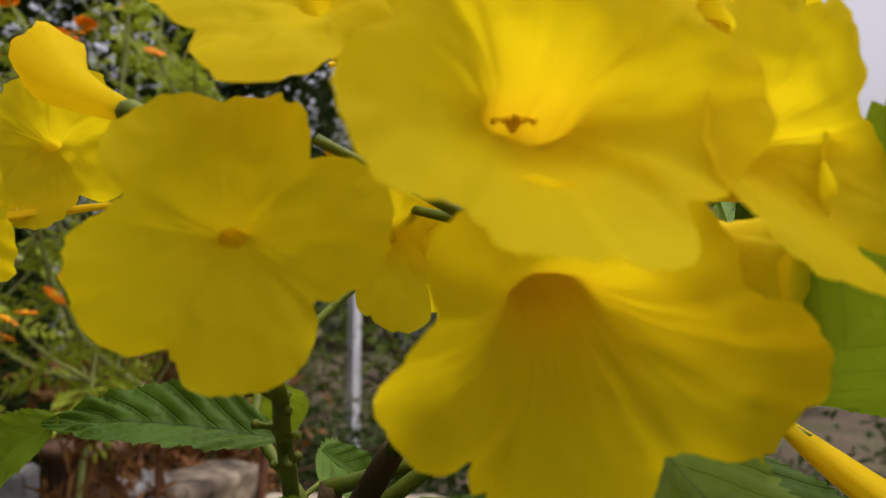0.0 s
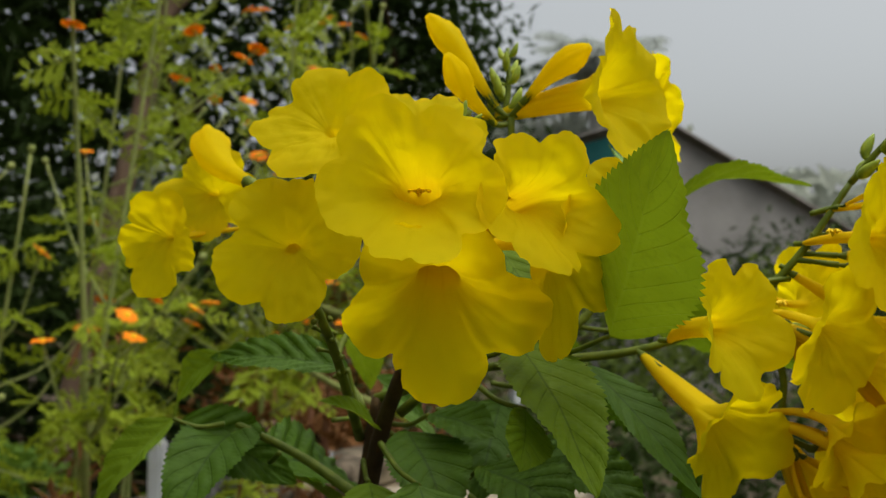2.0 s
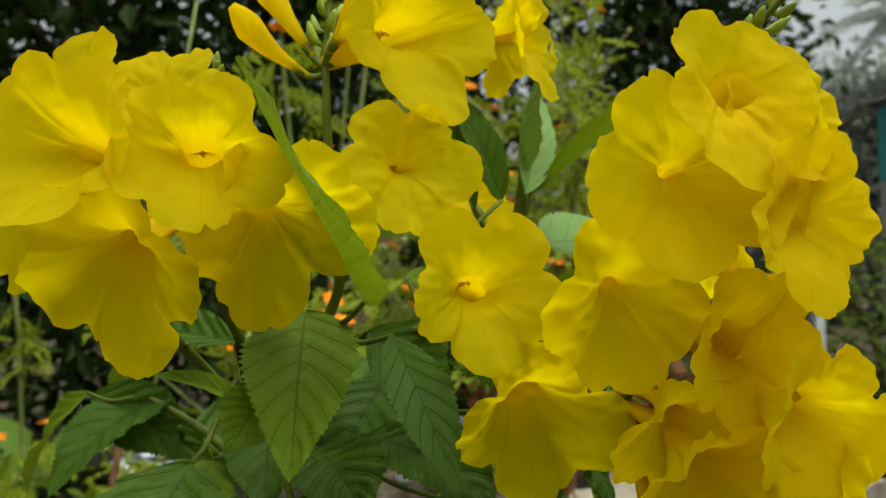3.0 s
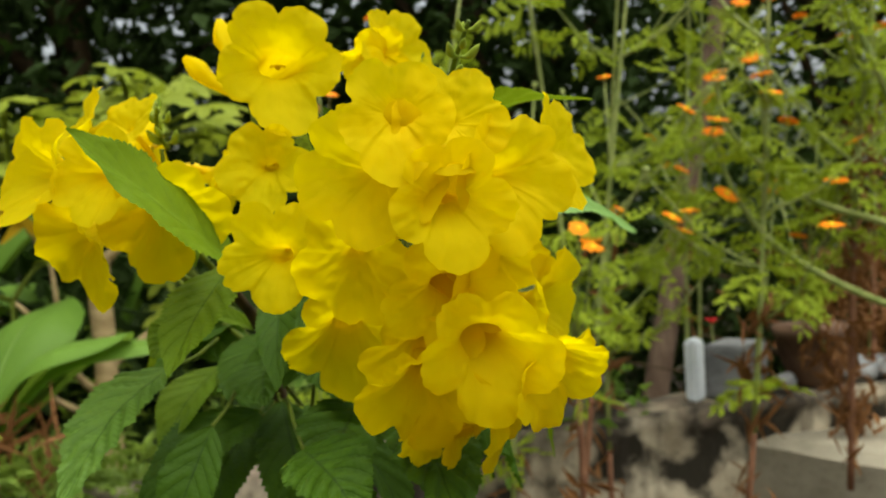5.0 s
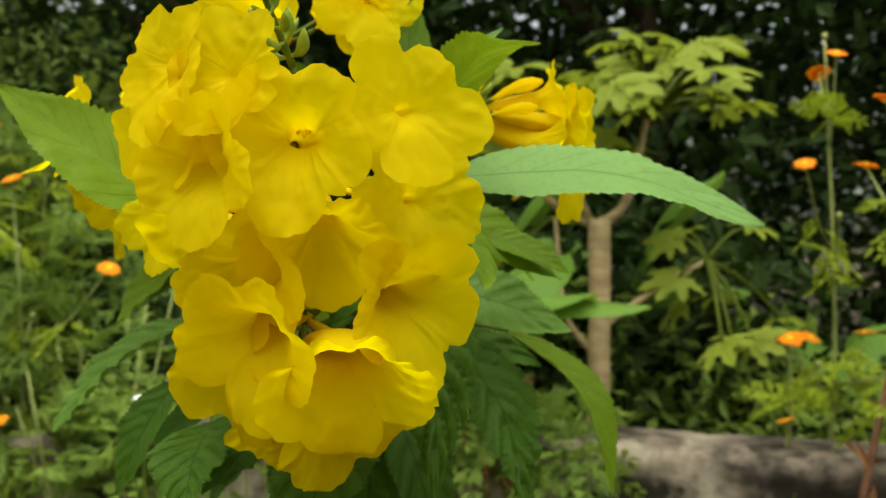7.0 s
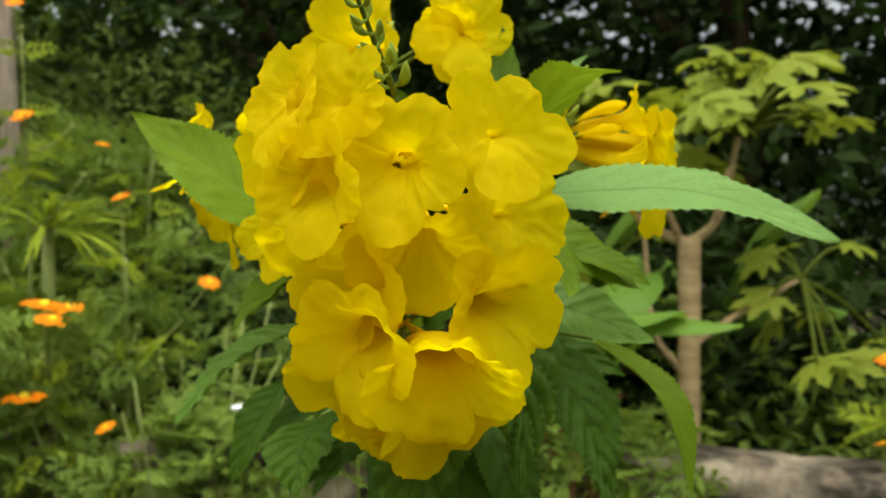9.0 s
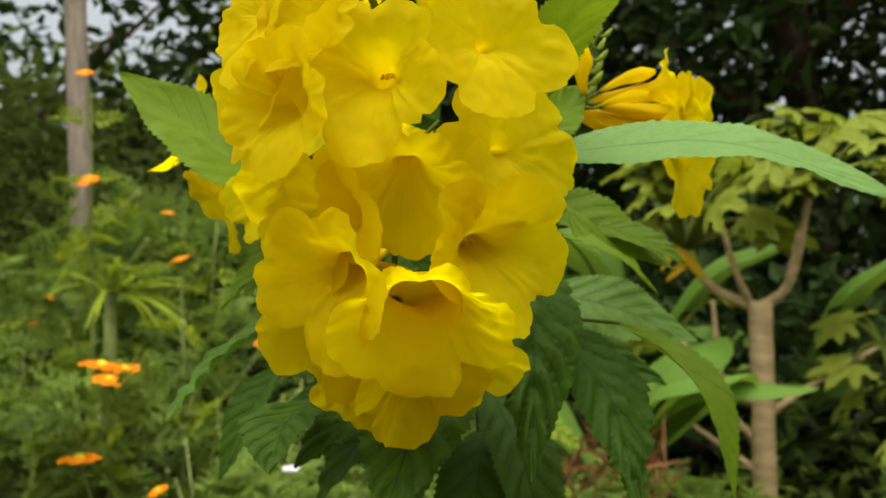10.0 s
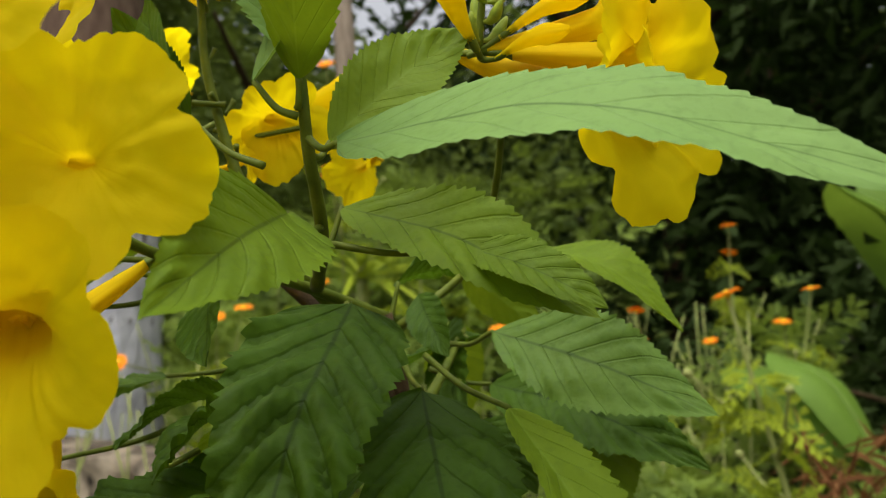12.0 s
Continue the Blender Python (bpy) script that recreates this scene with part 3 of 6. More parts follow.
def ledge():
    """A pale concrete ledge at the foot of the wall."""
    n, m = 24, 14
    verts = []
    for i in range(n):
        for j in range(m):
            y = 1.79 + 0.82 * i / (n - 1)
            x = wall_x(y) + 0.085 + 0.50 * j / (m - 1)
            edge = min(i, j, n - 1 - i, m - 1 - j)
            verts.append((x, y, 0.775 + 0.008 * noise.noise(Vector((x * 9, y * 9, 0))) - (0.02 if edge == 0 else 0)))
    top = grid_faces(n, m)
    rim = [i * m for i in range(n)] + [(n - 1) * m + j for j in range(1, m)] + [i * m + m - 1 for i in range(n - 2, -1, -1)] + [j for j in range(m - 2, 0, -1)]
    start = len(verts)
    verts += [(verts[k][0], verts[k][1], -0.1) for k in rim]
    faces = [tuple(f) for f in top] + [(rim[k], rim[(k + 1) % len(rim)], start + (k + 1) % len(rim), start + k) for k in range(len(rim))]
    tagged(part("concrete_ledge", verts, faces, PALE_CONCRETE, smooth=False), "pale worn concrete ledge against the garden wall", "ledge", kind="structure")


ledge()

# ---- the yellow trumpet bush ----
bush = thing("trumpet_bush", "yellow trumpet bush in full flower with serrated green leaves", "bush", at=(0, 0, 0))


def woody(points, radii, seed=3, mat=None):
    return stalk("branch", points, radii, mat or WOODY_STEM, bush, "dark woody branch" if mat is None else "", 7, 9, 0.12, seed)


woody([(-0.060, 0.26, 0.0), (-0.052, 0.245, 0.7), (-0.047, 0.235, 1.18), (-0.045, 0.231, 1.235), (-0.039, 0.227, 1.273)], [0.010, 0.0066, 0.0036, 0.0031, 0.0027], 1)
woody([(-0.046, 0.232, 1.228), (-0.036, 0.220, 1.262), (-0.024, 0.200, 1.285)], [0.0034, 0.0030, 0.0024], 2)
woody([(-0.040, 0.227, 1.272), (0.000, 0.217, 1.285), (0.050, 0.216, 1.292), (0.085, 0.216, 1.305)], [0.0020, 0.0016, 0.0014, 0.0012], 3, GREEN_STALK)
woody([(0.085, 0.216, 1.305), (0.102, 0.214, 1.325), (0.116, 0.2135, 1.346)], [0.0014, 0.0012, 0.0010], 4, GREEN_STALK)
woody([(0.013, 0.2348, 1.283), (0.028, 0.246, 1.297), (0.044, 0.2526, 1.318), (0.050, 0.254, 1.352)], [0.0019, 0.0017, 0.0015, 0.0011], 5, GREEN_STALK)
woody([(-0.024, 0.200, 1.285), (-0.016, 0.180, 1.305), (-0.008, 0.168, 1.325), (-0.006, 0.165, 1.345)], [0.0017, 0.0014, 0.0013, 0.0009], 6, GREEN_STALK)
woody([(-0.030, 0.222, 1.268), (0.004, 0.212, 1.300), (0.010, 0.200, 1.340), (0.011, 0.198, 1.367)], [0.0019, 0.0017, 0.0014, 0.0011], 7, GREEN_STALK)
woody([(-0.045, 0.228, 1.268), (-0.060, 0.250, 1.290), (-0.030, 0.272, 1.325), (-0.003, 0.277, 1.345)], [0.0016, 0.0013, 0.0011, 0.0010], 8, GREEN_STALK)
woody([(0.085, 0.216, 1.305), (0.096, 0.215, 1.285), (0.092, 0.214, 1.262)], [0.0014, 0.0012, 0.0008], 9, GREEN_STALK)
woody([(-0.045, 0.231, 1.235), (-0.070, 0.232, 1.250), (-0.100, 0.228, 1.264)], [0.0023, 0.0017, 0.0012], 10, GREEN_STALK)
woody([(-0.046, 0.228, 1.258), (-0.043, 0.190, 1.288), (-0.041, 0.164, 1.304), (-0.058, 0.174, 1.330)], [0.0019, 0.0016, 0.0014, 0.0009], 11, GREEN_STALK)
fallen_stubs((-0.0440, 0.200, 1.280), (-0.0410, 0.165, 1.3035), 11, 12)
fallen_stubs((0.006, 0.208, 1.312), (0.010, 0.199, 1.350), 7, 13)

# cluster over the first stem: at, az, el, width, stalk root
NODE_A, NODE_AL = (-0.008, 0.170, 1.326), (-0.058, 0.178, 1.330)
trumpet_flower(bush, (-0.0013, 0.1130, 1.3370), -80, 4, 0.043, NODE_A, 11, lip=4.0, throat=1.0)
trumpet_flower(bush, (0.0020, 0.1228, 1.3070), -80, -30, 0.046, NODE_A, 12, lip=0.4, throat=0.9)
trumpet_flower(bush, (-0.0415, 0.1360, 1.3225), -86, 2, 0.037, NODE_AL, 13, turn=12, pale=True, deep=0.34, throat=0.42)
trumpet_flower(bush, (-0.1010, 0.1810, 1.3260), -104, -10, 0.030, NODE_AL, 14, length=1.1, pale=True, deep=0.34, throat=0.42)
trumpet_flower(bush, (-0.0930, 0.1980, 1.3440), -92, 4, 0.032, NODE_AL, 15, length=1.0, pale=True, deep=0.34, throat=0.42)
trumpet_flower(bush, (-0.0330, 0.1400, 1.3570), -100, 26, 0.039, NODE_A, 16, turn=-14, pale=True, deep=0.34, throat=0.42)
trumpet_flower(bush, (0.0285, 0.1255, 1.3335), -52, -2, 0.036, NODE_A, 17, length=1.0, lip=3.0, throat=1.0)
trumpet_flower(bush, (0.0362, 0.1445, 1.3175), -30, -24, 0.040, NODE_A, 18, lip=0.5, pale=True)
trumpet_flower(bush, (0.0490, 0.1800, 1.3345), -48, 2, 0.034, (0.010, 0.205, 1.335), 19, pale=True, deep=0.45)
trumpet_flower(bush, (-0.0090, 0.1500, 1.3560), -74, 34, 0.034, NODE_A, 20, pale=True, deep=0.34, throat=0.42)
trumpet_bud(bush, (-0.0600, 0.1600, 1.3410), (-0.0960, 0.2040, 1.3650), 0.0125, NODE_AL, 21)
bud_spike(bush, (-0.006, 0.168, 1.345), (0.004, 0.160, 1.362), 8, 22)

# upper cluster
NODE_C = (0.011, 0.198, 1.367)
trumpet_flower(bush, (0.0494, 0.1908, 1.3730), -26, 0, 0.045, NODE_C, 31, throat=1.3, pale=True)
trumpet_bud(bush, (0.0140, 0.1960, 1.3700), (0.0360, 0.1880, 1.3860), 0.0085, NODE_C, 32)
trumpet_flower(bush, (0.0560, 0.2300, 1.3740), -14, -24, 0.027, NODE_C, 33, lip=0.5, throat=1.0, pale=True)
trumpet_flower(bush, (0.0610, 0.2360, 1.3775), 4, 4, 0.036, NODE_C, 34, pale=True, deep=0.34, throat=0.42)
trumpet_bud(bush, (0.0060, 0.1960, 1.3640), (-0.0065, 0.1778, 1.3825), 0.0080, NODE_C, 35)
trumpet_bud(bush, (0.0060, 0.1990, 1.3700), (-0.0170, 0.2000, 1.4010), 0.0090, NODE_C, 36)
bud_spike(bush, (0.008, 0.200, 1.366), (0.009, 0.203, 1.390), 10, 37)

# great cluster
NODE_B, NODE_BL = (0.090, 0.216, 1.303), (0.093, 0.214, 1.268)
trumpet_flower(bush, (0.0780, 0.1655, 1.3020), -44, 0, 0.037, (0.060, 0.206, 1.296), 41, length=1.1, pale=True, deep=0.5, throat=0.9)
trumpet_flower(bush, (0.1070, 0.1790, 1.2990), -42, -22, 0.041, NODE_B, 42, lip=0.4, throat=0.5, pale=True, deep=0.45)
trumpet_flower(bush, (0.1218, 0.1760, 1.3275), -52, -2, 0.044, (0.104, 0.214, 1.327), 43, lip=1.5, throat=0.5, pale=True, deep=0.45)
trumpet_flower(bush, (0.1450, 0.1895, 1.3165), -28, -8, 0.037, (0.100, 0.214, 1.322), 44, lip=2.0, throat=0.8)
trumpet_flower(bush, (0.1310, 0.1990, 1.2865), -34, -14, 0.039, NODE_B, 45, lip=2.0, throat=1.2)
trumpet_flower(bush, (0.1450, 0.2015, 1.2690), -30, -16, 0.042, NODE_B, 46, lip=0.6, throat=1.2)
trumpet_flower(bush, (0.1470, 0.2150, 1.3235), -8, -4, 0.043, (0.102, 0.215, 1.324), 47, lip=0.6, throat=0.8, length=0.76, pale=True)
trumpet_flower(bush, (0.1380, 0.2470, 1.3330), 22, 8, 0.039, (0.106, 0.214, 1.330), 48, pale=True, deep=0.34, throat=0.42)
trumpet_flower(bush, (0.1300, 0.2490, 1.2770), 30, -6, 0.044, NODE_B, 49, lip=1.2, throat=1.1)
trumpet_flower(bush, (0.1500, 0.2295, 1.2590), 5, -26, 0.044, NODE_BL, 251, lip=0.3, throat=1.6, deep=0.62, top=0.72)
trumpet_flower(bush, (0.1330, 0.2230, 1.2950), 6, -36, 0.042, (0.098, 0.215, 1.318), 51, lip=0.5, pale=True, top=0.85)
trumpet_flower(bush, (0.1140, 0.2510, 1.3080), 30, 4, 0.043, (0.098, 0.215, 1.316), 52, pale=True, deep=0.34, throat=0.42)
trumpet_flower(bush, (0.1130, 0.2370, 1.2465), 24, -44, 0.038, NODE_BL, 53, lip=0.4, top=0.8)
trumpet_flower(bush, (0.1050, 0.2130, 1.2390), -10, -60, 0.030, NODE_BL, 54, lip=0.4)
trumpet_flower(bush, (0.0800, 0.1900, 1.2690), -42, -27, 0.043, (0.058, 0.208, 1.287), 55, lip=0.4, throat=1.0, pale=True, top=0.85)
trumpet_flower(bush, (0.1150, 0.1960, 1.2670), -46, -30, 0.034, NODE_BL, 56, lip=0.5, top=0.8)
trumpet_flower(bush, (0.1215, 0.1920, 1.2555), -40, -34, 0.042, NODE_BL, 57, lip=0.5, top=0.8)
trumpet_flower(bush, (0.1380, 0.1974, 1.3425), -30, 12, 0.036, (0.110, 0.214, 1.338), 58, pale=True, deep=0.34, throat=0.42)
trumpet_flower(bush, (0.1315, 0.1800, 1.3450), -44, 8, 0.035, (0.110, 0.214, 1.338), 59, pale=True, deep=0.34, throat=0.42)
trumpet_flower(bush, (0.1100, 0.2050, 1.2370), -10, -40, 0.028, NODE_BL, 62, lip=0.4)
trumpet_flower(bush, (0.1120, 0.2190, 1.2345), 20, -46, 0.027, NODE_BL, 65, lip=0.4)
trumpet_flower(bush, (0.1290, 0.2260, 1.2400), 30, -40, 0.034, NODE_BL, 63, lip=0.4, top=0.8)
bud_spike(bush, (0.116, 0.2135, 1.346), (0.141, 0.204, 1.372), 14, 60, 0.0065)
bud_spike(bush, (0.098, 0.220, 1.300), (0.116, 0.226, 1.294), 8, 61, 0.006)

# cluster on the far side
NODE_D = (-0.002, 0.277, 1.343)
trumpet_flower(bush, (-0.0100, 0.3170, 1.3500), 84, 8, 0.032, NODE_D, 70, length=1.2, back=0.1, throat=1.3, pale=True)
trumpet_flower(bush, (-0.0040, 0.3250, 1.3260), 60, -10, 0.056, NODE_D, 71, length=0.95, lip=1.0, back=0.10, throat=1.6, pale=True)
trumpet_flower(bush, (-0.0120, 0.3230, 1.3370), 98, -8, 0.036, NODE_D, 72, length=1.1, back=0.2, throat=1.3, pale=True)
trumpet_flower(bush, (-0.0220, 0.1880, 1.3240), -60, -10, 0.024, NODE_A, 78)
trumpet_flower(bush, (-0.0200, 0.2020, 1.3330), 40, -20, 0.032, NODE_A, 79)
trumpet_bud(bush, (0.0040, 0.2790, 1.3420), (0.0230, 0.2780, 1.3590), 0.0075, NODE_D, 74)
trumpet_bud(bush, (-0.0020, 0.2830, 1.3460), (-0.0060, 0.3080, 1.3560), 0.0058, NODE_D, 75)
trumpet_bud(bush, (0.0010, 0.2830, 1.3400), (0.0060, 0.3040, 1.3440), 0.0052, NODE_D, 76)
bud_spike(bush, NODE_D, (0.004, 0.286, 1.372), 12, 77, 0.006)

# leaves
leaf(bush, (0.0425, 0.1690, 1.2990), (0.0556, 0.1076, 1.3466), (0.70, 0.56, 0.47), 0.041, 101, LEAF_LIGHTER, (0.018, 0.186, 1.292), fold=0.22, quilt=0.5)
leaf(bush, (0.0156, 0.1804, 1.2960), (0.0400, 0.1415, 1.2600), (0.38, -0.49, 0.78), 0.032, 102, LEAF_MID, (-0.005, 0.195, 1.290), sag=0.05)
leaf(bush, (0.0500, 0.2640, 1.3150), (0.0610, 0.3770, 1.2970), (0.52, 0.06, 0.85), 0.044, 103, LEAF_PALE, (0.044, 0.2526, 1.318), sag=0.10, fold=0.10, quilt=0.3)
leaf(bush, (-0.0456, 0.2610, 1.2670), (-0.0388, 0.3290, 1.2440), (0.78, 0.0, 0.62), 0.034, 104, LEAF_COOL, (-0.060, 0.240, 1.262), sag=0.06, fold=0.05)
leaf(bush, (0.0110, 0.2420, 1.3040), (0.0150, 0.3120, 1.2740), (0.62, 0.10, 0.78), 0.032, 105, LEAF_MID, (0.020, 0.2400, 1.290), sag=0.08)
leaf(bush, (-0.0700, 0.2716, 1.2920), (-0.0660, 0.3150, 1.2650), (0.3, 0.30, 0.9), 0.026, 106, LEAF_LIGHTER, (-0.062, 0.252, 1.290), sag=0.12)
leaf(bush, (0.0180, 0.2480, 1.2790), (0.0820, 0.2560, 1.2060), (0.75, 0.30, 0.58), 0.046, 107, LEAF_DARKER, (0.000, 0.2360, 1.278), sag=0.16, fold=0.10, quilt=4.6, broad=0.45)
leaf(bush, (0.0080, 0.2620, 1.2560), (0.0580, 0.2930, 1.1880), (0.75, 0.52, 0.42), 0.040, 108, LEAF_DARKER, (-0.020, 0.2420, 1.262), sag=0.14, fold=0.10, quilt=4.6, broad=0.52)
leaf(bush, (0.0500, 0.2550, 1.3300), (0.1180, 0.2850, 1.3530), (-0.30, 0.10, 0.95), 0.026, 109, LEAF_LIGHTER, (0.048, 0.2530, 1.324), sag=0.16, fold=0.3)
leaf(bush, (0.0330, 0.2520, 1.3180), (0.0030, 0.2780, 1.3490), (0.62, 0.50, 0.60), 0.024, 110, LEAF_LIGHTER, (0.042, 0.2520, 1.314), sag=0.05)
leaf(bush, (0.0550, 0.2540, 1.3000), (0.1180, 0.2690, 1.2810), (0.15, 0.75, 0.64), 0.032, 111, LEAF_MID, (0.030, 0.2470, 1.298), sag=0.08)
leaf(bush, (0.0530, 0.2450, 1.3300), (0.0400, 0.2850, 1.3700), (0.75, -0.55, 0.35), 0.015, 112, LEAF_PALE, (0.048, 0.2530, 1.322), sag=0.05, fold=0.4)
leaf(bush, (0.0465, 0.2221, 1.3245), (0.0459, 0.1982, 1.3550), (0.80, -0.3, 0.5), 0.016, 113, LEAF_DARKER, (0.046, 0.2420, 1.312), sag=0.03)
leaf(bush, (-0.0504, 0.2266, 1.2830), (-0.1040, 0.2290, 1.2850), (-0.12, -0.62, 0.78), 0.022, 114, LEAF_DARKER, (-0.044, 0.2240, 1.266), sag=0.05, fold=0.35, quilt=3.0)
leaf(bush, (-0.1000, 0.2285, 1.2864), (-0.1290, 0.2520, 1.2590), (-0.55, -0.70, 0.35), 0.021, 145, LEAF_LIGHTER, None, sag=0.10, fold=0.2)
leaf(bush, (-0.1120, 0.2160, 1.2640), (-0.1420, 0.2130, 1.2260), (-0.60, -0.65, 0.45), 0.030, 115, LEAF_LIGHTER, (-0.095, 0.222, 1.262), sag=0.06)
leaf(bush, (-0.1100, 0.2170, 1.2630), (-0.0740, 0.2400, 1.2380), (0.15, -0.75, 0.65), 0.030, 116, LEAF_DARKER, (-0.100, 0.226, 1.262), sag=0.06, quilt=1.8)
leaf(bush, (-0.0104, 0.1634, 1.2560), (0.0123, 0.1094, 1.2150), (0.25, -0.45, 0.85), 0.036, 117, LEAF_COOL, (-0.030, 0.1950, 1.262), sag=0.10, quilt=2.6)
leaf(bush, (-0.0139, 0.2046, 1.2290), (0.0020, 0.1413, 1.2050), (0.35, -0.30, 0.88), 0.036, 118, LEAF_DARKER, (-0.040, 0.2250, 1.235), sag=0.08)
leaf(bush, (0.0312, 0.2286, 1.2360), (0.0740, 0.1780, 1.2080), (0.45, -0.25, 0.85), 0.038, 119, LEAF_DARKER, (-0.010, 0.2350, 1.245), sag=0.10, quilt=3.0)
leaf(bush, (0.0563, 0.2277, 1.2340), (0.1130, 0.2130, 1.2000), (0.45, 0.0, 0.88), 0.040, 120, LEAF_DARKER, (0.000, 0.2350, 1.250), sag=0.12, quilt=3.0)
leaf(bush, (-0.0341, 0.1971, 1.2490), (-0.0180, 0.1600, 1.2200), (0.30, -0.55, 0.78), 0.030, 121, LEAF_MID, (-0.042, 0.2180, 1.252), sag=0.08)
leaf(bush, (-0.0275, 0.2221, 1.2620), (-0.0050, 0.1860, 1.2380), (0.20, -0.55, 0.8), 0.030, 122, LEAF_DARKER, (-0.036, 0.2250, 1.262), sag=0.08)
leaf(bush, (-0.0198, 0.2233, 1.2680), (0.0060, 0.2070, 1.2630), (0.1, -0.6, 0.8), 0.020, 123, LEAF_DARKER, (-0.034, 0.2240, 1.264), sag=0.06)
leaf(bush, (0.0356, 0.1924, 1.2890), (0.0680, 0.1690, 1.2540), (0.35, -0.55, 0.75), 0.018, 124, LEAF_DARKER, (0.010, 0.2000, 1.288), sag=0.04)
leaf(bush, (0.0025, 0.2425, 1.2710), (-0.0015, 0.2107, 1.2400), (0.2, -0.6, 0.75), 0.030, 126, LEAF_DARKER, (-0.020, 0.2350, 1.268), sag=0.06)
leaf(bush, (0.0179, 0.2072, 1.2890), (0.0400, 0.2194, 1.2650), (0.5, -0.6, 0.6), 0.028, 127, LEAF_DARKER, (0.004, 0.2150, 1.286), sag=0.05)
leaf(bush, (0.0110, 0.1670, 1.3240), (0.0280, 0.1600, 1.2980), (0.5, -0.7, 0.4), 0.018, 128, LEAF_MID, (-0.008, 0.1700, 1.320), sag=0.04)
leaf(bush, (-0.0372, 0.2200, 1.2620), (-0.0480, 0.1860, 1.2760), (0.6, -0.2, 0.75), 0.012, 129, LEAF_LIGHTER, None, sag=0.05, fold=0.5)
leaf(bush, (-0.0928, 0.2382, 1.2620), (-0.0990, 0.1880, 1.2330), (0.1, -0.5, 0.85), 0.034, 130, LEAF_DARKER, (-0.095, 0.2300, 1.262), sag=0.10)
leaf(bush, (-0.1011, 0.2189, 1.2240), (-0.0361, 0.2220, 1.2170), (0.35, 0.25, 0.9), 0.034, 131, LEAF_DARKER, None, sag=0.10, quilt=3.0)
leaf(bush, (-0.1046, 0.2269, 1.2270), (-0.0850, 0.2600, 1.2080), (0.6, 0.3, 0.75), 0.026, 132, LEAF_DARKER, None, sag=0.10, quilt=2.4)
leaf(bush, (-0.0894, 0.2427, 1.2450), (-0.0760, 0.3200, 1.2210), (0.66, 0.1, 0.72), 0.040, 133, LEAF_DARKER, (-0.075, 0.225, 1.252), sag=0.08, quilt=3.0)
leaf(bush, (-0.0922, 0.2728, 1.2360), (-0.0640, 0.2940, 1.2050), (0.55, 0.5, 0.7), 0.030, 134, LEAF_LIGHTER, None, sag=0.08)
leaf(bush, (-0.0425, 0.2374, 1.2790), (-0.0270, 0.2540, 1.2610), (0.8, -0.2, 0.55), 0.016, 135, LEAF_DARKER, None, sag=0.05)
leaf(bush, (0.0635, 0.1808, 1.2300), (0.1050, 0.1780, 1.2120), (0.5, -0.3, 0.8), 0.034, 136, LEAF_DARKER, (0.020, 0.2000, 1.240), sag=0.10, quilt=3.0)
leaf(bush, (0.0313, 0.1610, 1.2380), (0.0330, 0.1390, 1.1960), (0.7, -0.6, 0.3), 0.024, 137, LEAF_DARKER, (0.000, 0.1900, 1.248), sag=0.06)
leaf(bush, (0.0197, 0.2900, 1.2540), (0.0470, 0.3260, 1.1930), (0.6, 0.55, 0.55), 0.020, 138, LEAF_LIGHTER, (-0.020, 0.2500, 1.262), sag=0.18, fold=0.6)
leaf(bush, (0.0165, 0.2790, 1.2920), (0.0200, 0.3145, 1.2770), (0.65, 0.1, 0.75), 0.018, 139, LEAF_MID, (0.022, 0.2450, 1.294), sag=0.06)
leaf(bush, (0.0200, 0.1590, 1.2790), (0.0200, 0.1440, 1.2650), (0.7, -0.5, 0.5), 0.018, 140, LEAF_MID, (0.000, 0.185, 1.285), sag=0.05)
leaf(bush, (0.0542, 0.2247, 1.3267), (0.0466, 0.2093, 1.3566), (0.75, -0.5, 0.4), 0.016, 141, LEAF_DARKER, (0.040, 0.200, 1.310), sag=0.05)
leaf(bush, (0.0083, 0.2220, 1.2553), (0.0551, 0.2144, 1.2398), (0.35, -0.50, 0.78), 0.034, 143, LEAF_DARKER, (-0.020, 0.2350, 1.225), sag=0.10, quilt=2.4)
leaf(bush, (0.0007, 0.2043, 1.2540), (0.0328, 0.1823, 1.2419), (0.30, -0.55, 0.75), 0.030, 144, LEAF_DARKER, (-0.030, 0.2350, 1.225), sag=0.10, quilt=2.4)
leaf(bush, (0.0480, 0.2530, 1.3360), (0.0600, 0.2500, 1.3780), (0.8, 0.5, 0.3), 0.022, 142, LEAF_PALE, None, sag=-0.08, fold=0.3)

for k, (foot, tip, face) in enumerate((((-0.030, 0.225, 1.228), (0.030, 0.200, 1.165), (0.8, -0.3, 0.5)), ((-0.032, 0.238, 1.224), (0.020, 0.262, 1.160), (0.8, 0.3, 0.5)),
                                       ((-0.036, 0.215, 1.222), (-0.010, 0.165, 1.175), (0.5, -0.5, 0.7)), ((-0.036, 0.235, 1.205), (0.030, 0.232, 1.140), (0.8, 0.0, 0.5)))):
    leaf(bush, foot, tip, face, 0.036, 150 + k, LEAF_DARKER, (-0.047, 0.232, foot[2] + 0.004), sag=0.12, quilt=1.6)


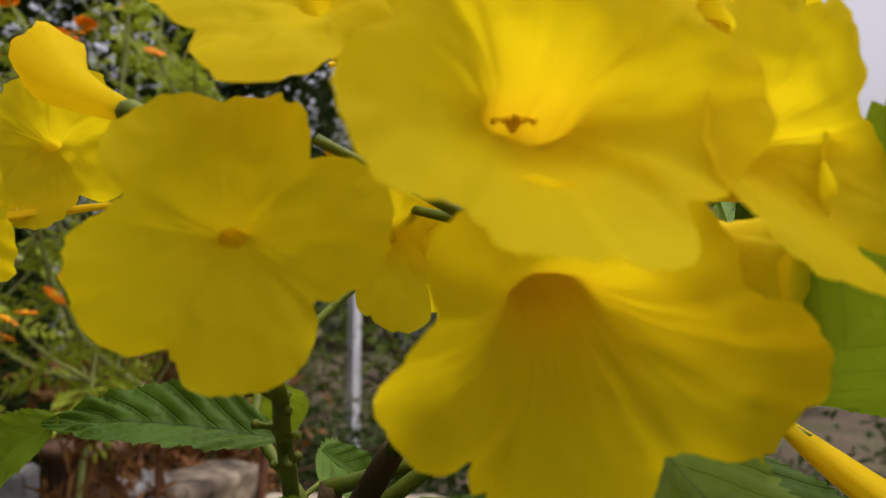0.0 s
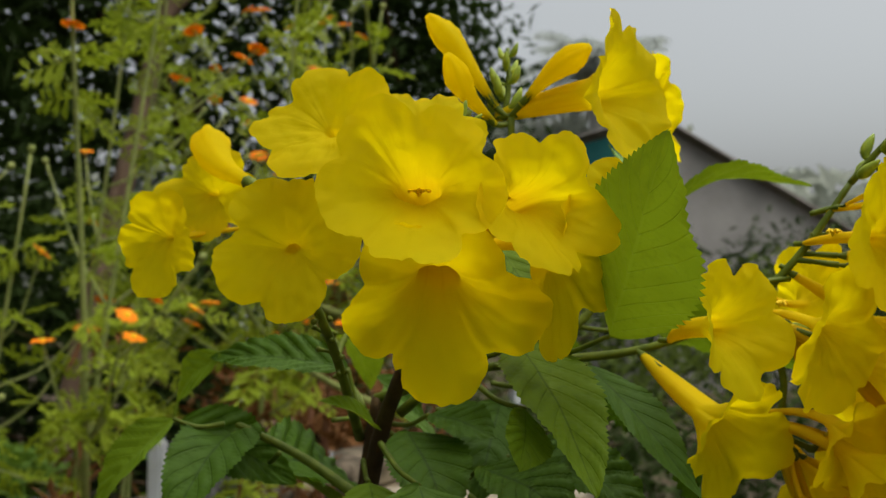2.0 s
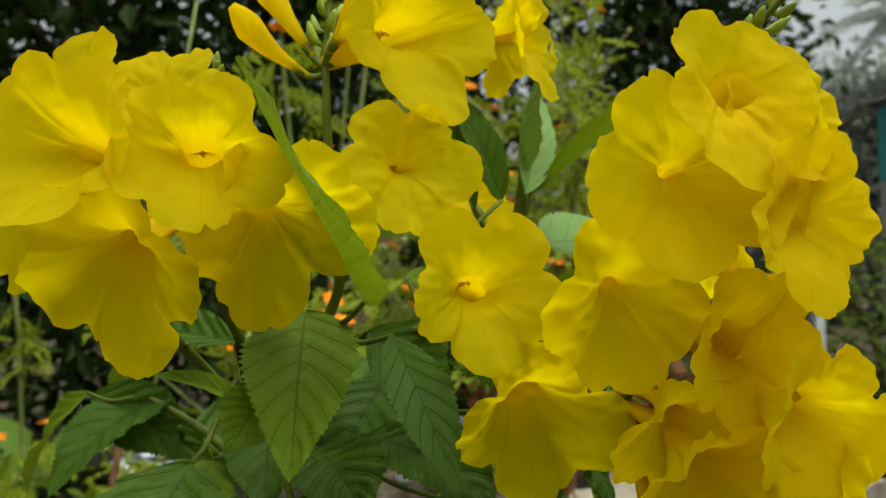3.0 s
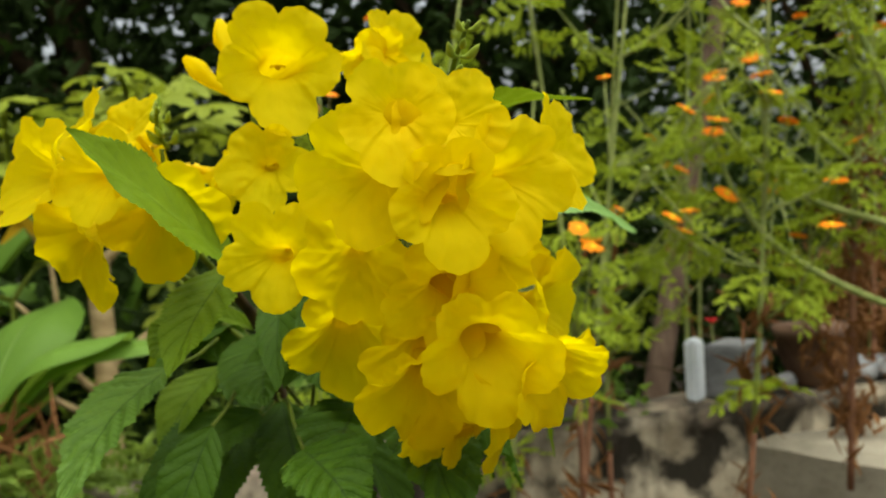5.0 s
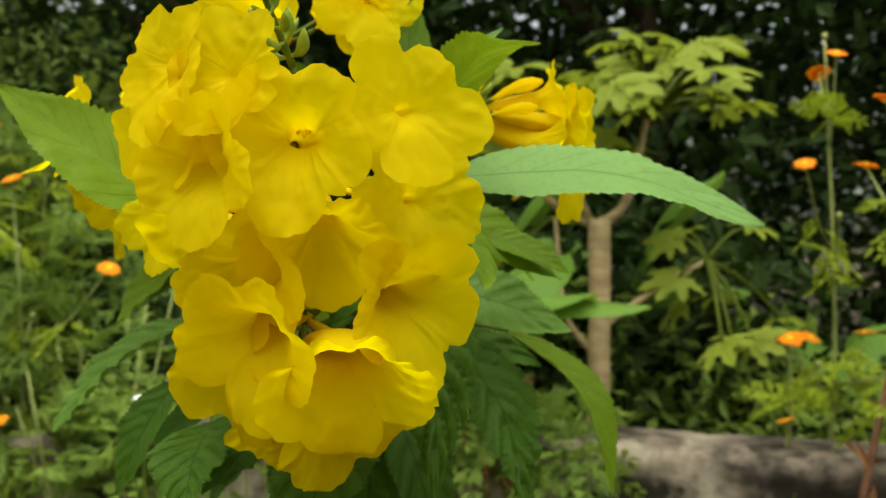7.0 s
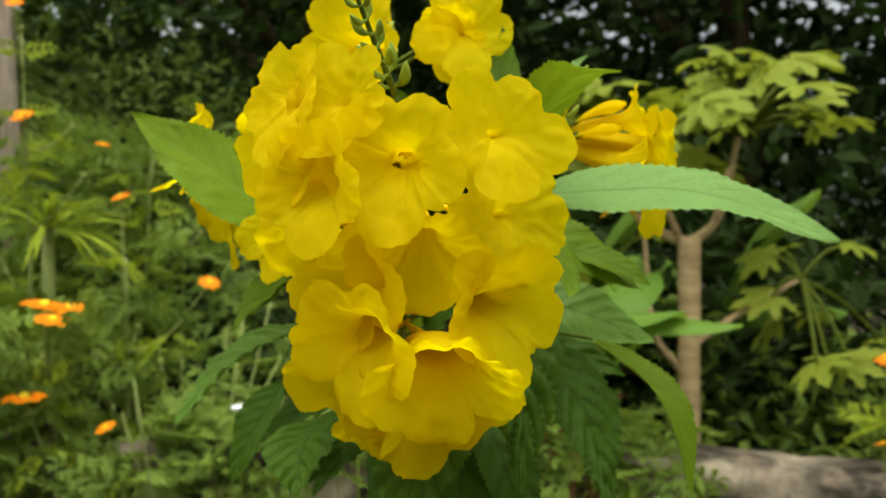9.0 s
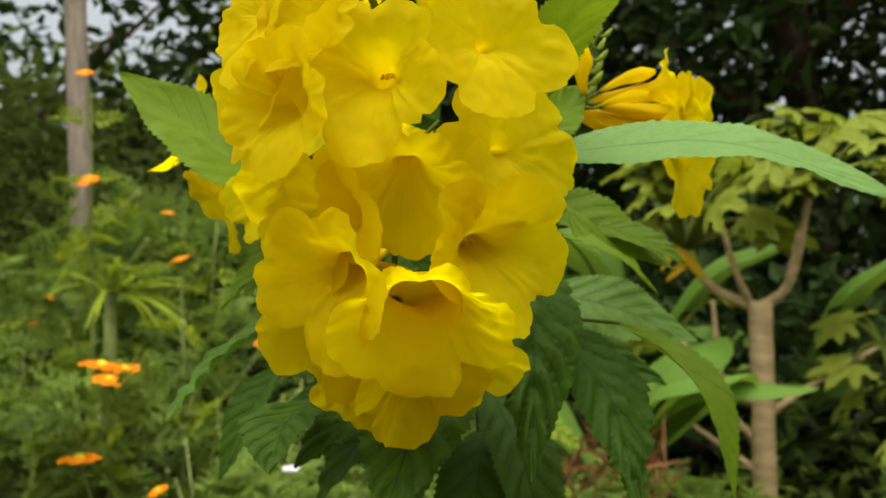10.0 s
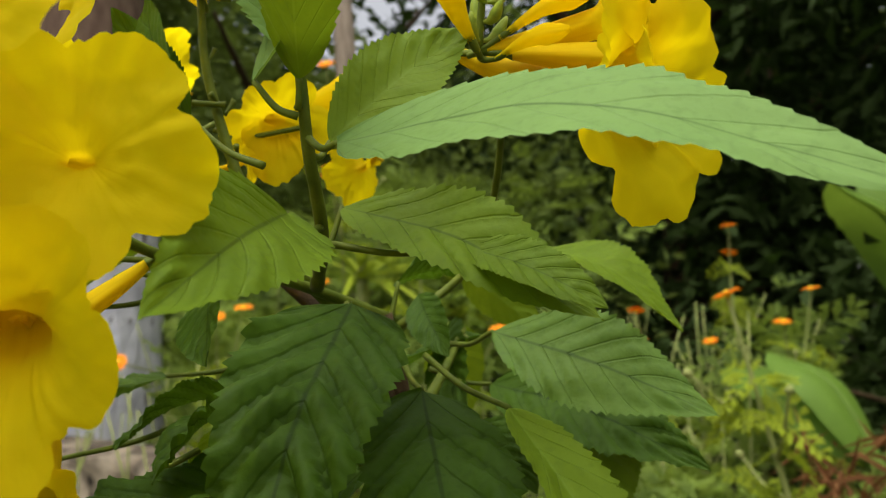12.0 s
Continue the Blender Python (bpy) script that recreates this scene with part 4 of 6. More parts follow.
# ---- the garden behind ----
def small_leaves(centres, lengths, widths, rng, droop=0.2, dirs=None):
    """Many small pointed leaves as one array of verts, faces and uvs."""
    n = len(centres)
    d = rng.normal(size=(n, 3)) if dirs is None else dirs + rng.normal(0, 0.35, (n, 3))
    d[:, 2] = d[:, 2] * 0.6 - droop
    d /= np.linalg.norm(d, axis=1, keepdims=True)
    up = rng.normal(size=(n, 3)) * 0.6 + np.array([0, 0, 1.0])
    s = np.cross(d, up)
    s /= np.maximum(np.linalg.norm(s, axis=1, keepdims=True), 1e-6)
    nrm = np.cross(s, d)
    L, W = lengths[:, None], widths[:, None]
    a = centres - d * L * 0.5
    b = centres + s * W * 0.5 + nrm * W * 0.15
    c = centres + d * L * 0.5 - nrm * L * 0.10
    e = centres - s * W * 0.5 + nrm * W * 0.15
    verts = np.stack([a, b, c, e], 1).reshape(-1, 3)
    k = np.arange(n)[:, None] * 4
    faces = np.concatenate([k + [0, 1, 2], k + [0, 2, 3]])
    uvs = np.tile([[0, 0], [0.4, 0.5], [0, 1], [-0.4, 0.5]], (n, 1))
    return verts, faces, uvs


def tree_mass(name, label, category, blobs, count, leaf_len, mat, seed, trunk=None, kind="", group=""):
    """A crown of leaf clumps in a few overlapping uneven volumes, with a trunk and limbs."""
    rng = np.random.default_rng(seed)
    root = thing(name, label, category, group=group, kind=kind)
    weights = np.array([b[3] * b[4] * b[5] for b in blobs]) ** 0.67
    pick = rng.choice(len(blobs), count // 14, p=weights / weights.sum())
    box = np.array(blobs, float)
    q = rng.normal(size=(len(pick), 3))
    q /= np.linalg.norm(q, axis=1, keepdims=True)
    q *= rng.random((len(pick), 1)) ** 0.33
    clump = box[pick, :3] + q * box[pick, 3:6]
    centres = np.repeat(clump, 14, 0) + rng.normal(0, 1, (len(clump) * 14, 3)) * leaf_len * np.array([1.5, 1.5, 1.1])
    n = len(centres)
    v, f, u = small_leaves(centres, leaf_len * rng.uniform(0.6, 1.4, n), leaf_len * rng.uniform(0.3, 0.6, n), rng)
    tagged(part("crown", v, f, mat, root, uvs=u, smooth=False), kind="stuff")
    if trunk:
        x, y, r, h = trunk
        stalk("trunk", [(x, y, -0.1), (x + 0.1, y + 0.05, h * 0.5), (x - 0.05, y, h)], [r, r * 0.8, r * 0.5], WOODY_STEM, root, "dark rough bark", 6, 9, 0.15, seed)
        for k in range(5):
            w = k * 1.256 + seed
            stalk("limb", [(x, y, h * (0.55 + 0.08 * k)), (x + 0.5 * math.cos(w), y + 0.5 * math.sin(w), h * (0.75 + 0.08 * k)), (x + 1.1 * math.cos(w), y + 1.1 * math.sin(w), h * (0.9 + 0.1 * k))],
                  [r * 0.45, r * 0.3, r * 0.1], WOODY_STEM, root, "", 5, 7, 0.1, seed + k)
    return root


# dark trees closing the garden
DARK = "dark trees behind the wall"
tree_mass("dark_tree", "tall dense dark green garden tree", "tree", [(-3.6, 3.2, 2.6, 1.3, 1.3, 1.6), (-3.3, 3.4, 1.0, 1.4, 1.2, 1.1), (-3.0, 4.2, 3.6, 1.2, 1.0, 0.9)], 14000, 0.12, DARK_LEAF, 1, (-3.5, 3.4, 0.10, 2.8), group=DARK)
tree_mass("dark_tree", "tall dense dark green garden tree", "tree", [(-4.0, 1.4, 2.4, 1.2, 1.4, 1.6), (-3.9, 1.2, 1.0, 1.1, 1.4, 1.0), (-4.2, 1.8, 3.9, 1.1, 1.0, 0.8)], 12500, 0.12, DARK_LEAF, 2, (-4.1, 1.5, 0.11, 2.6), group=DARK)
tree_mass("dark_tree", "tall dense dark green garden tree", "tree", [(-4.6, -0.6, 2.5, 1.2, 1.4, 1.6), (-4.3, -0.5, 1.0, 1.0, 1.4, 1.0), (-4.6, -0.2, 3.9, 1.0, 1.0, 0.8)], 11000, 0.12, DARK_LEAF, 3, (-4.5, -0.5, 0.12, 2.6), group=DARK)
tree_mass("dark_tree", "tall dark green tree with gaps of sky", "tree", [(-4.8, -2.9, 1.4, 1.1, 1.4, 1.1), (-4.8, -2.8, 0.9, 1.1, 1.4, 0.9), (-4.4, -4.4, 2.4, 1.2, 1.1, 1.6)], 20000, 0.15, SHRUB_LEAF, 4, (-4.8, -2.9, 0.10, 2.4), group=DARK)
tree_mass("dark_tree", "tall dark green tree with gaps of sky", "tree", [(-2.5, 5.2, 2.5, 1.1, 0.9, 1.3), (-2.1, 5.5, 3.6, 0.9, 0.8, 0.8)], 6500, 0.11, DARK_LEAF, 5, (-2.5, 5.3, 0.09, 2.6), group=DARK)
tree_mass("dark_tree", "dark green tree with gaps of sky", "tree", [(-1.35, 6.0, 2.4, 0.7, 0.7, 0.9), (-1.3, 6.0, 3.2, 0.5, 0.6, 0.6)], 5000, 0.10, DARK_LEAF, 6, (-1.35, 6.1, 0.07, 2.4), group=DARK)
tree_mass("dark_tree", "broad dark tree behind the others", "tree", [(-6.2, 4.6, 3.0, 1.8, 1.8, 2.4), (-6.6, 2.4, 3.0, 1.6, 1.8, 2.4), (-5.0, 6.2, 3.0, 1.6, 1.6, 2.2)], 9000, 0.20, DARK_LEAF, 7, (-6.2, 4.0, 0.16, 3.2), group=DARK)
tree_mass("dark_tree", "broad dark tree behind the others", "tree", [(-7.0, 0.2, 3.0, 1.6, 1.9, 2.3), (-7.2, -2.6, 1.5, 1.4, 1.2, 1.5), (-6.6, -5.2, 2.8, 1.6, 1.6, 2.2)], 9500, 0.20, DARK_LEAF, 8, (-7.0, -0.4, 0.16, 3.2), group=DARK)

tree_mass("broad_tree", "broad mid-green tree far behind the bed", "tree", [(-9.8, -4.2, 1.6, 2.2, 2.0, 1.9), (-9.8, -0.8, 2.4, 2.0, 2.2, 2.6), (-8.6, -7.4, 2.4, 2.0, 2.0, 2.4)], 14000, 0.30, SHRUB_LEAF, 10, (-9.8, -3.0, 0.2, 3.0), group=DARK)


def tree_belt():
    """Far woods all round, one sheet of many leaves."""
    rng = np.random.default_rng(9)
    count = 26000
    w = rng.random(count) * 2 * math.pi
    far = 22 + 6 * rng.random(count)
    top = 3.6 + 1.3 * np.array([noise.noise(Vector((math.cos(a) * 4, math.sin(a) * 4, 0))) + 0.5 * noise.noise(Vector((math.cos(a) * 14, math.sin(a) * 14, 3))) for a in w])
    centres = np.stack([far * np.cos(w), far * np.sin(w), rng.random(count) ** 0.8 * top], -1)
    v, f, u = small_leaves(centres, rng.uniform(0.5, 1.1, count), rng.uniform(0.3, 0.6, count), rng)
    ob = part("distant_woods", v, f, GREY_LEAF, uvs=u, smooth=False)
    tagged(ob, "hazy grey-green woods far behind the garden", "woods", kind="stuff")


tree_belt()
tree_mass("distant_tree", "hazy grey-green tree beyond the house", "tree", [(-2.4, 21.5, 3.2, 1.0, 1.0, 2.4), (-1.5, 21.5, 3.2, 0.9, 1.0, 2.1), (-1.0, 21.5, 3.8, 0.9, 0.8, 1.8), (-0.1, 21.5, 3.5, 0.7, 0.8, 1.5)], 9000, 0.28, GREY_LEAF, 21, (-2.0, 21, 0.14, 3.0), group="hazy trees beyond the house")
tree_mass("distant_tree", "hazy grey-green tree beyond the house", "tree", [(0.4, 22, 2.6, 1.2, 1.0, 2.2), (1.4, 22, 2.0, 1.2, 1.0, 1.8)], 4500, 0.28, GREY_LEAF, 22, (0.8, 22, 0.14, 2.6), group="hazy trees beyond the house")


def pinnate(rng, foot, direction, length, verts, faces, uvs, pairs=5):
    """One feathery compound leaf: narrow toothed leaflets along a thin stalk."""
    d = unit(direction)
    side, up = across_of(d, rng.normal(0, 0.7, 3) + np.array([0, 0, 0.8]))
    def lobe(p, axis, size, wide):
        s = unit(np.cross(axis, up + rng.normal(0, 0.25, 3)))
        i = len(verts)
        droop = np.array([0, 0, -0.25 * size])
        verts.extend([p, p + axis * size * 0.5 + s * wide, p + axis * size + droop, p + axis * size * 0.5 - s * wide])
        uvs.extend([(0, 0), (0.4, 0.5), (0, 1), (-0.4, 0.5)])
        faces.append((i, i + 1, i + 2, i + 3))
    i = len(verts)
    end = foot + d * length + np.array([0, 0, -0.18 * length])
    verts.extend([foot - side * 0.0012, foot + side * 0.0012, end + side * 0.0006, end - side * 0.0006])
    uvs.extend([(0, 0), (0.1, 0), (0.1, 1), (0, 1)])
    faces.append((i, i + 1, i + 2, i + 3))
    for k in range(pairs):
        q = (k + 0.7) / pairs
        p = foot + (end - foot) * q
        size = length * (0.52 - 0.25 * q)
        for sgn in (-1, 1):
            axis = unit(d * 0.75 + sgn * side * 0.8 + up * 0.1 + rng.normal(0, 0.12, 3))
            lobe(p, axis, size, size * 0.17)
            for tiny in (0.35, 0.6):
                lobe(p + axis * size * tiny, unit(axis + sgn * d * 0.8), size * 0.46, size * 0.10)
                lobe(p + axis * size * tiny, unit(axis - sgn * d * 0.5 + side * sgn * 0.5), size * 0.42, size * 0.10)
    lobe(end, d, length * 0.3, length * 0.045)


def orange_flower(plant, at, direction, width, seed):
    rng = np.random.default_rng(seed)
    axis = unit(direction)
    a, b = across_of(axis)
    at = np.asarray(at, float)
    verts, faces, uvs = [], [], []
    for layer in range(2):
        for k in range(8):
            w = k * 0.785 + layer * 0.39 + rng.normal(0, 0.05)
            out = math.cos(w) * a + math.sin(w) * b
            s = unit(np.cross(axis, out))
            r = width / 2 * (1 - 0.14 * layer) * rng.uniform(0.92, 1.06)
            i = len(verts)
            lift = axis * width * (0.05 + 0.05 * layer)
            for q, wd, h in ((0.10, 0.06, 0.0), (0.45, 0.17, 0.8), (0.80, 0.21, 0.9), (1.0, 0.14, 0.4)):
                verts.extend([at + out * r * q - s * r * wd * 1.3 + lift * h, at + out * r * q + s * r * wd * 1.3 + lift * h])
                uvs.extend([(-0.4, q), (0.4, q)])
            faces.extend([(i, i + 1, i + 3, i + 2), (i + 2, i + 3, i + 5, i + 4), (i + 4, i + 5, i + 7, i + 6)])
    ob = part("flower", verts, faces, ORANGE, plant, "bright orange double flower", uvs)
    v, f = tube_mesh([at - axis * width * 0.10, at + axis * width * 0.04, at + axis * width * 0.12, at + axis * width * 0.15], [width * 0.05, width * 0.13, width * 0.11, width * 0.03], 8)
    part("flower_centre", v, f, STAMEN, ob)
    return ob


def cosmos(base, top, seed, branches=7, blooms=4, leafy=26, red=0.3, spread=0.32, dry=0, bloom=0.042, bare=0.50, more=(), label="tall orange cosmos plant with feathery green leaves"):
    """A tall cosmos plant: leaning stem, side shoots, feathery leaves, orange flowers and dry lower leaves."""
    rng = np.random.default_rng(seed)
    plant = thing("cosmos_plant", label, "plant", group="orange cosmos in the garden bed")
    base, top = np.array(base, float), np.array(top, float)
    mid = 0.5 * (base + top) + rng.normal(0, 0.03, 3) * np.array([1, 1, 0])
    line = curve_points([base, mid, top], 10)
    thick = 0.0056
    cut = max(1, int(len(line) * red))
    if red > 0:
        v, f = tube_mesh(line[: cut + 1], [thick * 1.3, thick], 8)
        part("stem", v, f, RED_STEM, plant, "reddish woody lower stem")
    v, f = tube_mesh(line[cut:] if red > 0 else line, [thick, thick * 0.4], 8)
    part("stem", v, f, FEATHER_STEM, plant)
    verts, faces, uvs = [], [], []
    tips = [(top, unit(top - mid))]

    def node_leaves(at, count, size):
        turn = rng.random() * 6.283
        for j in range(count):
            u = turn + j * 6.283 / count + rng.normal(0, 0.3)
            pinnate(rng, at, (math.cos(u), math.sin(u), rng.uniform(-0.9, 0.6)), size * rng.uniform(0.7, 1.3), verts, faces, uvs, 4)

    for k in range(branches):
        q = bare + (0.95 - bare) * (k + rng.random()) / branches
        p = line[int(q * (len(line) - 1))]
        w = rng.random() * 6.283
        reach = spread * rng.uniform(0.5, 1.15) * (1.15 - 0.6 * q)
        end = p + np.array([math.cos(w) * reach, math.sin(w) * reach, reach * rng.uniform(0.5, 1.2)])
        bend = 0.5 * (p + end) + np.array([0, 0, -0.12 * reach])
        shoot = curve_points([p, bend, end], 6)
        bv, bf = tube_mesh(shoot, [thick * 0.6, thick * 0.3], 6)
        part("side_shoot", bv, bf, FEATHER_STEM, plant)
        tips.append((end, unit(end - bend)))
        for j in (4, 8):
            node_leaves(shoot[j], 3, 0.050)
    for k in range(max(3, leafy // 5)):
        q = bare + (0.98 - bare) * (k + 0.5) / max(3, leafy // 5)
        node_leaves(line[int(q * (len(line) - 1))], 4, 0.085 if q < 0.7 else 0.065)
    for m in more:
        m = np.array(m, float)
        near = line[np.argmin(np.linalg.norm(line - (m - np.array([0, 0, 0.16])), axis=1))]
        shoot = curve_points([near, 0.5 * (near + m) + np.array([0, 0, -0.03]), m], 5)
        bv, bf = tube_mesh(shoot, [thick * 0.5, thick * 0.22], 6)
        part("side_shoot", bv, bf, FEATHER_STEM, plant)
        node_leaves(shoot[5], 3, 0.06)
        orange_flower(plant, m, unit(m - near) * 0.5 + np.array([rng.normal(0, 0.3), rng.normal(0, 0.3), 0.8]), bloom * rng.uniform(0.85, 1.1), seed * 77 + len(verts))
    tagged(part("feathery_leaves", verts, faces, FEATHER, plant, uvs=uvs, smooth=False), kind="stuff")
    order = rng.permutation(len(tips))
    for k, i in enumerate(order):
        p, d = tips[i]
        if k < blooms:
            orange_flower(plant, p, d * 0.5 + np.array([rng.normal(0, 0.4), rng.normal(0, 0.4), 0.75]), bloom * rng.uniform(0.8, 1.15), seed * 31 + k)
        else:
            v, f = tube_mesh([p, p + d * 0.006, p + d * 0.012, p + d * 0.014], [0.002, 0.006, 0.005, 0.001], 7)
            part("seed_head", v, f, FEATHER_STEM, plant)
    if dry:
        n = dry
        q = rng.random(n) * 0.5 + 0.12
        at = np.array([line[int(a * (len(line) - 1))] for a in q]) + rng.normal(0, 0.020, (n, 3))
        v, f, u = small_leaves(at, rng.uniform(0.04, 0.09, n), rng.uniform(0.006, 0.015, n), rng, 1.0)
        tagged(part("dry_leaves", v, f, DRY_LEAF, plant, "withered brown hanging leaves", u, False), kind="stuff")
    return plant


# plants in front of and over the wall
cosmos((-0.68, 1.42, 0), (-0.52, 1.50, 1.95), 1, 8, 3, 28, 0.45, 0.34, 110, more=[(-0.537, 1.452, 1.500), (-0.525, 1.4645, 1.470), (-0.5615, 1.575, 1.4275), (-0.41, 1.43, 1.246)])
cosmos((-0.92, 1.24, 0), (-0.72, 1.40, 1.95), 2, 5, 2, 11, 0.50, 0.34, 60, more=[(-0.641, 1.484, 1.521), (-0.677, 1.436, 1.4585), (-0.613, 1.343, 1.279), (-0.631, 1.32, 1.271), (-0.68, 1.416, 1.242)])
cosmos((-1.15, 0.96, 0), (-0.98, 1.20, 1.78), 3, 5, 2, 15, 0.62, 0.30, 20, more=[(-1.088, 1.061, 1.452), (-1.064, 1.117, 1.470), (-1.052, 1.139, 1.441), (-1.006, 1.247, 1.481), (-0.991, 1.278, 1.465)])
cosmos((-0.56, 1.74, 0.72), (-0.42, 1.68, 1.85), 4, 8, 3, 24, 0.45, 0.34, 130, more=[(-0.507, 1.633, 1.3165), (-0.494, 1.6685, 1.572), (-0.462, 1.709, 1.5845), (-0.485, 1.666, 1.385)])
cosmos((-0.96, 1.52, 0), (-0.84, 1.50, 1.98), 5, 6, 3, 16, 0.4, 0.36, 70, more=[(-0.780, 1.559, 1.698), (-0.665, 1.58, 1.737), (-0.654, 1.585, 1.657), (-0.632, 1.479, 1.303)])
cosmos((-0.80, 1.16, 0), (-0.70, 1.06, 1.80), 6, 1, 1, 0, 0.55, 0.26, 50, 0.036, more=[(-0.695, 1.067, 1.663), (-0.596, 1.05, 1.268), (-0.614, 1.099, 1.2365), (-0.7355, 1.076, 1.23), (-0.636, 1.195, 1.288)])
cosmos((-0.72, 2.15, 0.72), (-0.72, 2.25, 2.00), 7, 8, 4, 24, 0.35, 0.36, 80, more=[(-0.635, 2.29, 1.9645), (-0.679, 2.28, 1.994)])
cosmos((-0.62, 1.95, 0.72), (-0.66, 1.85, 1.40), 8, 6, 3, 20, 0.35, 0.30, 120, more=[(-0.683, 1.80, 1.208)])
cosmos((-1.20, 0.98, 0.2), (-1.22, 0.97, 1.02), 9, 3, 0, 10, 0.4, 0.14, 0, more=[(-1.209, 0.964, 1.048), (-1.201, 0.956, 0.904)])
cosmos((-0.98, 1.24, 0), (-0.90, 1.28, 1.52), 10, 2, 1, 8, 0.4, 0.26, 30, more=[(-0.874, 1.275, 1.359), (-0.834, 1.342, 1.2335), (-0.82, 1.379, 1.28), (-0.905, 1.174, 1.184)])
cosmos((-1.34, 1.06, 0.3), (-1.30, 1.06, 1.58), 11, 3, 1, 10, 0.2, 0.22, 0, more=[(-1.162, 0.963, 1.352), (-1.268, 1.066, 1.551), (-1.338, 1.03, 1.026), (-1.336, 1.062, 1.028), (-1.329, 1.164, 1.0365)])
cosmos((-1.08, 1.92, 0), (-1.00, 1.98, 2.35), 41, 10, 4, 45, 0.2, 0.36, 20)
cosmos((-1.30, 2.25, 0), (-1.20, 2.30, 2.35), 42, 10, 4, 45, 0.2, 0.36, 20)
cosmos((-0.98, 2.55, 0), (-0.88, 2.60, 2.30), 43, 9, 4, 40, 0.2, 0.36, 20)


def arching_cosmos():
    """A cosmos plant whose long bare shoots arch over the ledge."""
    rng = np.random.default_rng(44)
    plant = thing("cosmos_plant", "cosmos plant with long pale arching shoots and orange flowers", "plant", group="orange cosmos in the garden bed")
    stalk("stem", [(-0.37, 1.76, 0.73), (-0.36, 1.75, 0.95), (-0.34, 1.73, 1.12)], [0.010, 0.009, 0.007], RED_STEM, plant, "reddish woody lower stem")
    verts, faces, uvs = [], [], []
    for run in (ARCH_A, ARCH_B, ARCH_C):
        line = curve_points(run, 8)
        v, f = tube_mesh(line, [0.0075, 0.0060, 0.0040], 8)
        part("side_shoot", v, f, FEATHER_STEM, plant)
        for i in range(8, len(line), 5):
            for _ in range(3):
                w = rng.random() * 6.283
                pinnate(rng, line[i], (math.cos(w), math.sin(w), rng.uniform(-0.8, 0.6)), rng.uniform(0.05, 0.08), verts, faces, uvs, 4)
        orange_flower(plant, line[-1], (0.3, -0.3, 0.8), 0.042, len(verts))
    tagged(part("feathery_leaves", verts, faces, FEATHER, plant, uvs=uvs, smooth=False), kind="stuff")


ARCH_A = [(-0.34, 1.73, 1.12), (-0.42, 1.70, 1.08), (-0.58, 1.58, 1.19), (-0.65, 1.53, 1.31), (-0.68, 1.52, 1.42)]
ARCH_B = [(-0.34, 1.73, 1.12), (-0.42, 1.70, 1.22), (-0.55, 1.61, 1.29), (-0.65, 1.54, 1.41), (-0.68, 1.53, 1.52)]
ARCH_C = [(-0.34, 1.73, 1.12), (-0.40, 1.70, 1.35), (-0.47, 1.66, 1.58), (-0.53, 1.62, 1.72)]
arching_cosmos()
# plants in the bed beyond the wall
BED = thing("bed_foliage", "low tangle of green garden foliage", "foliage", kind="stuff")


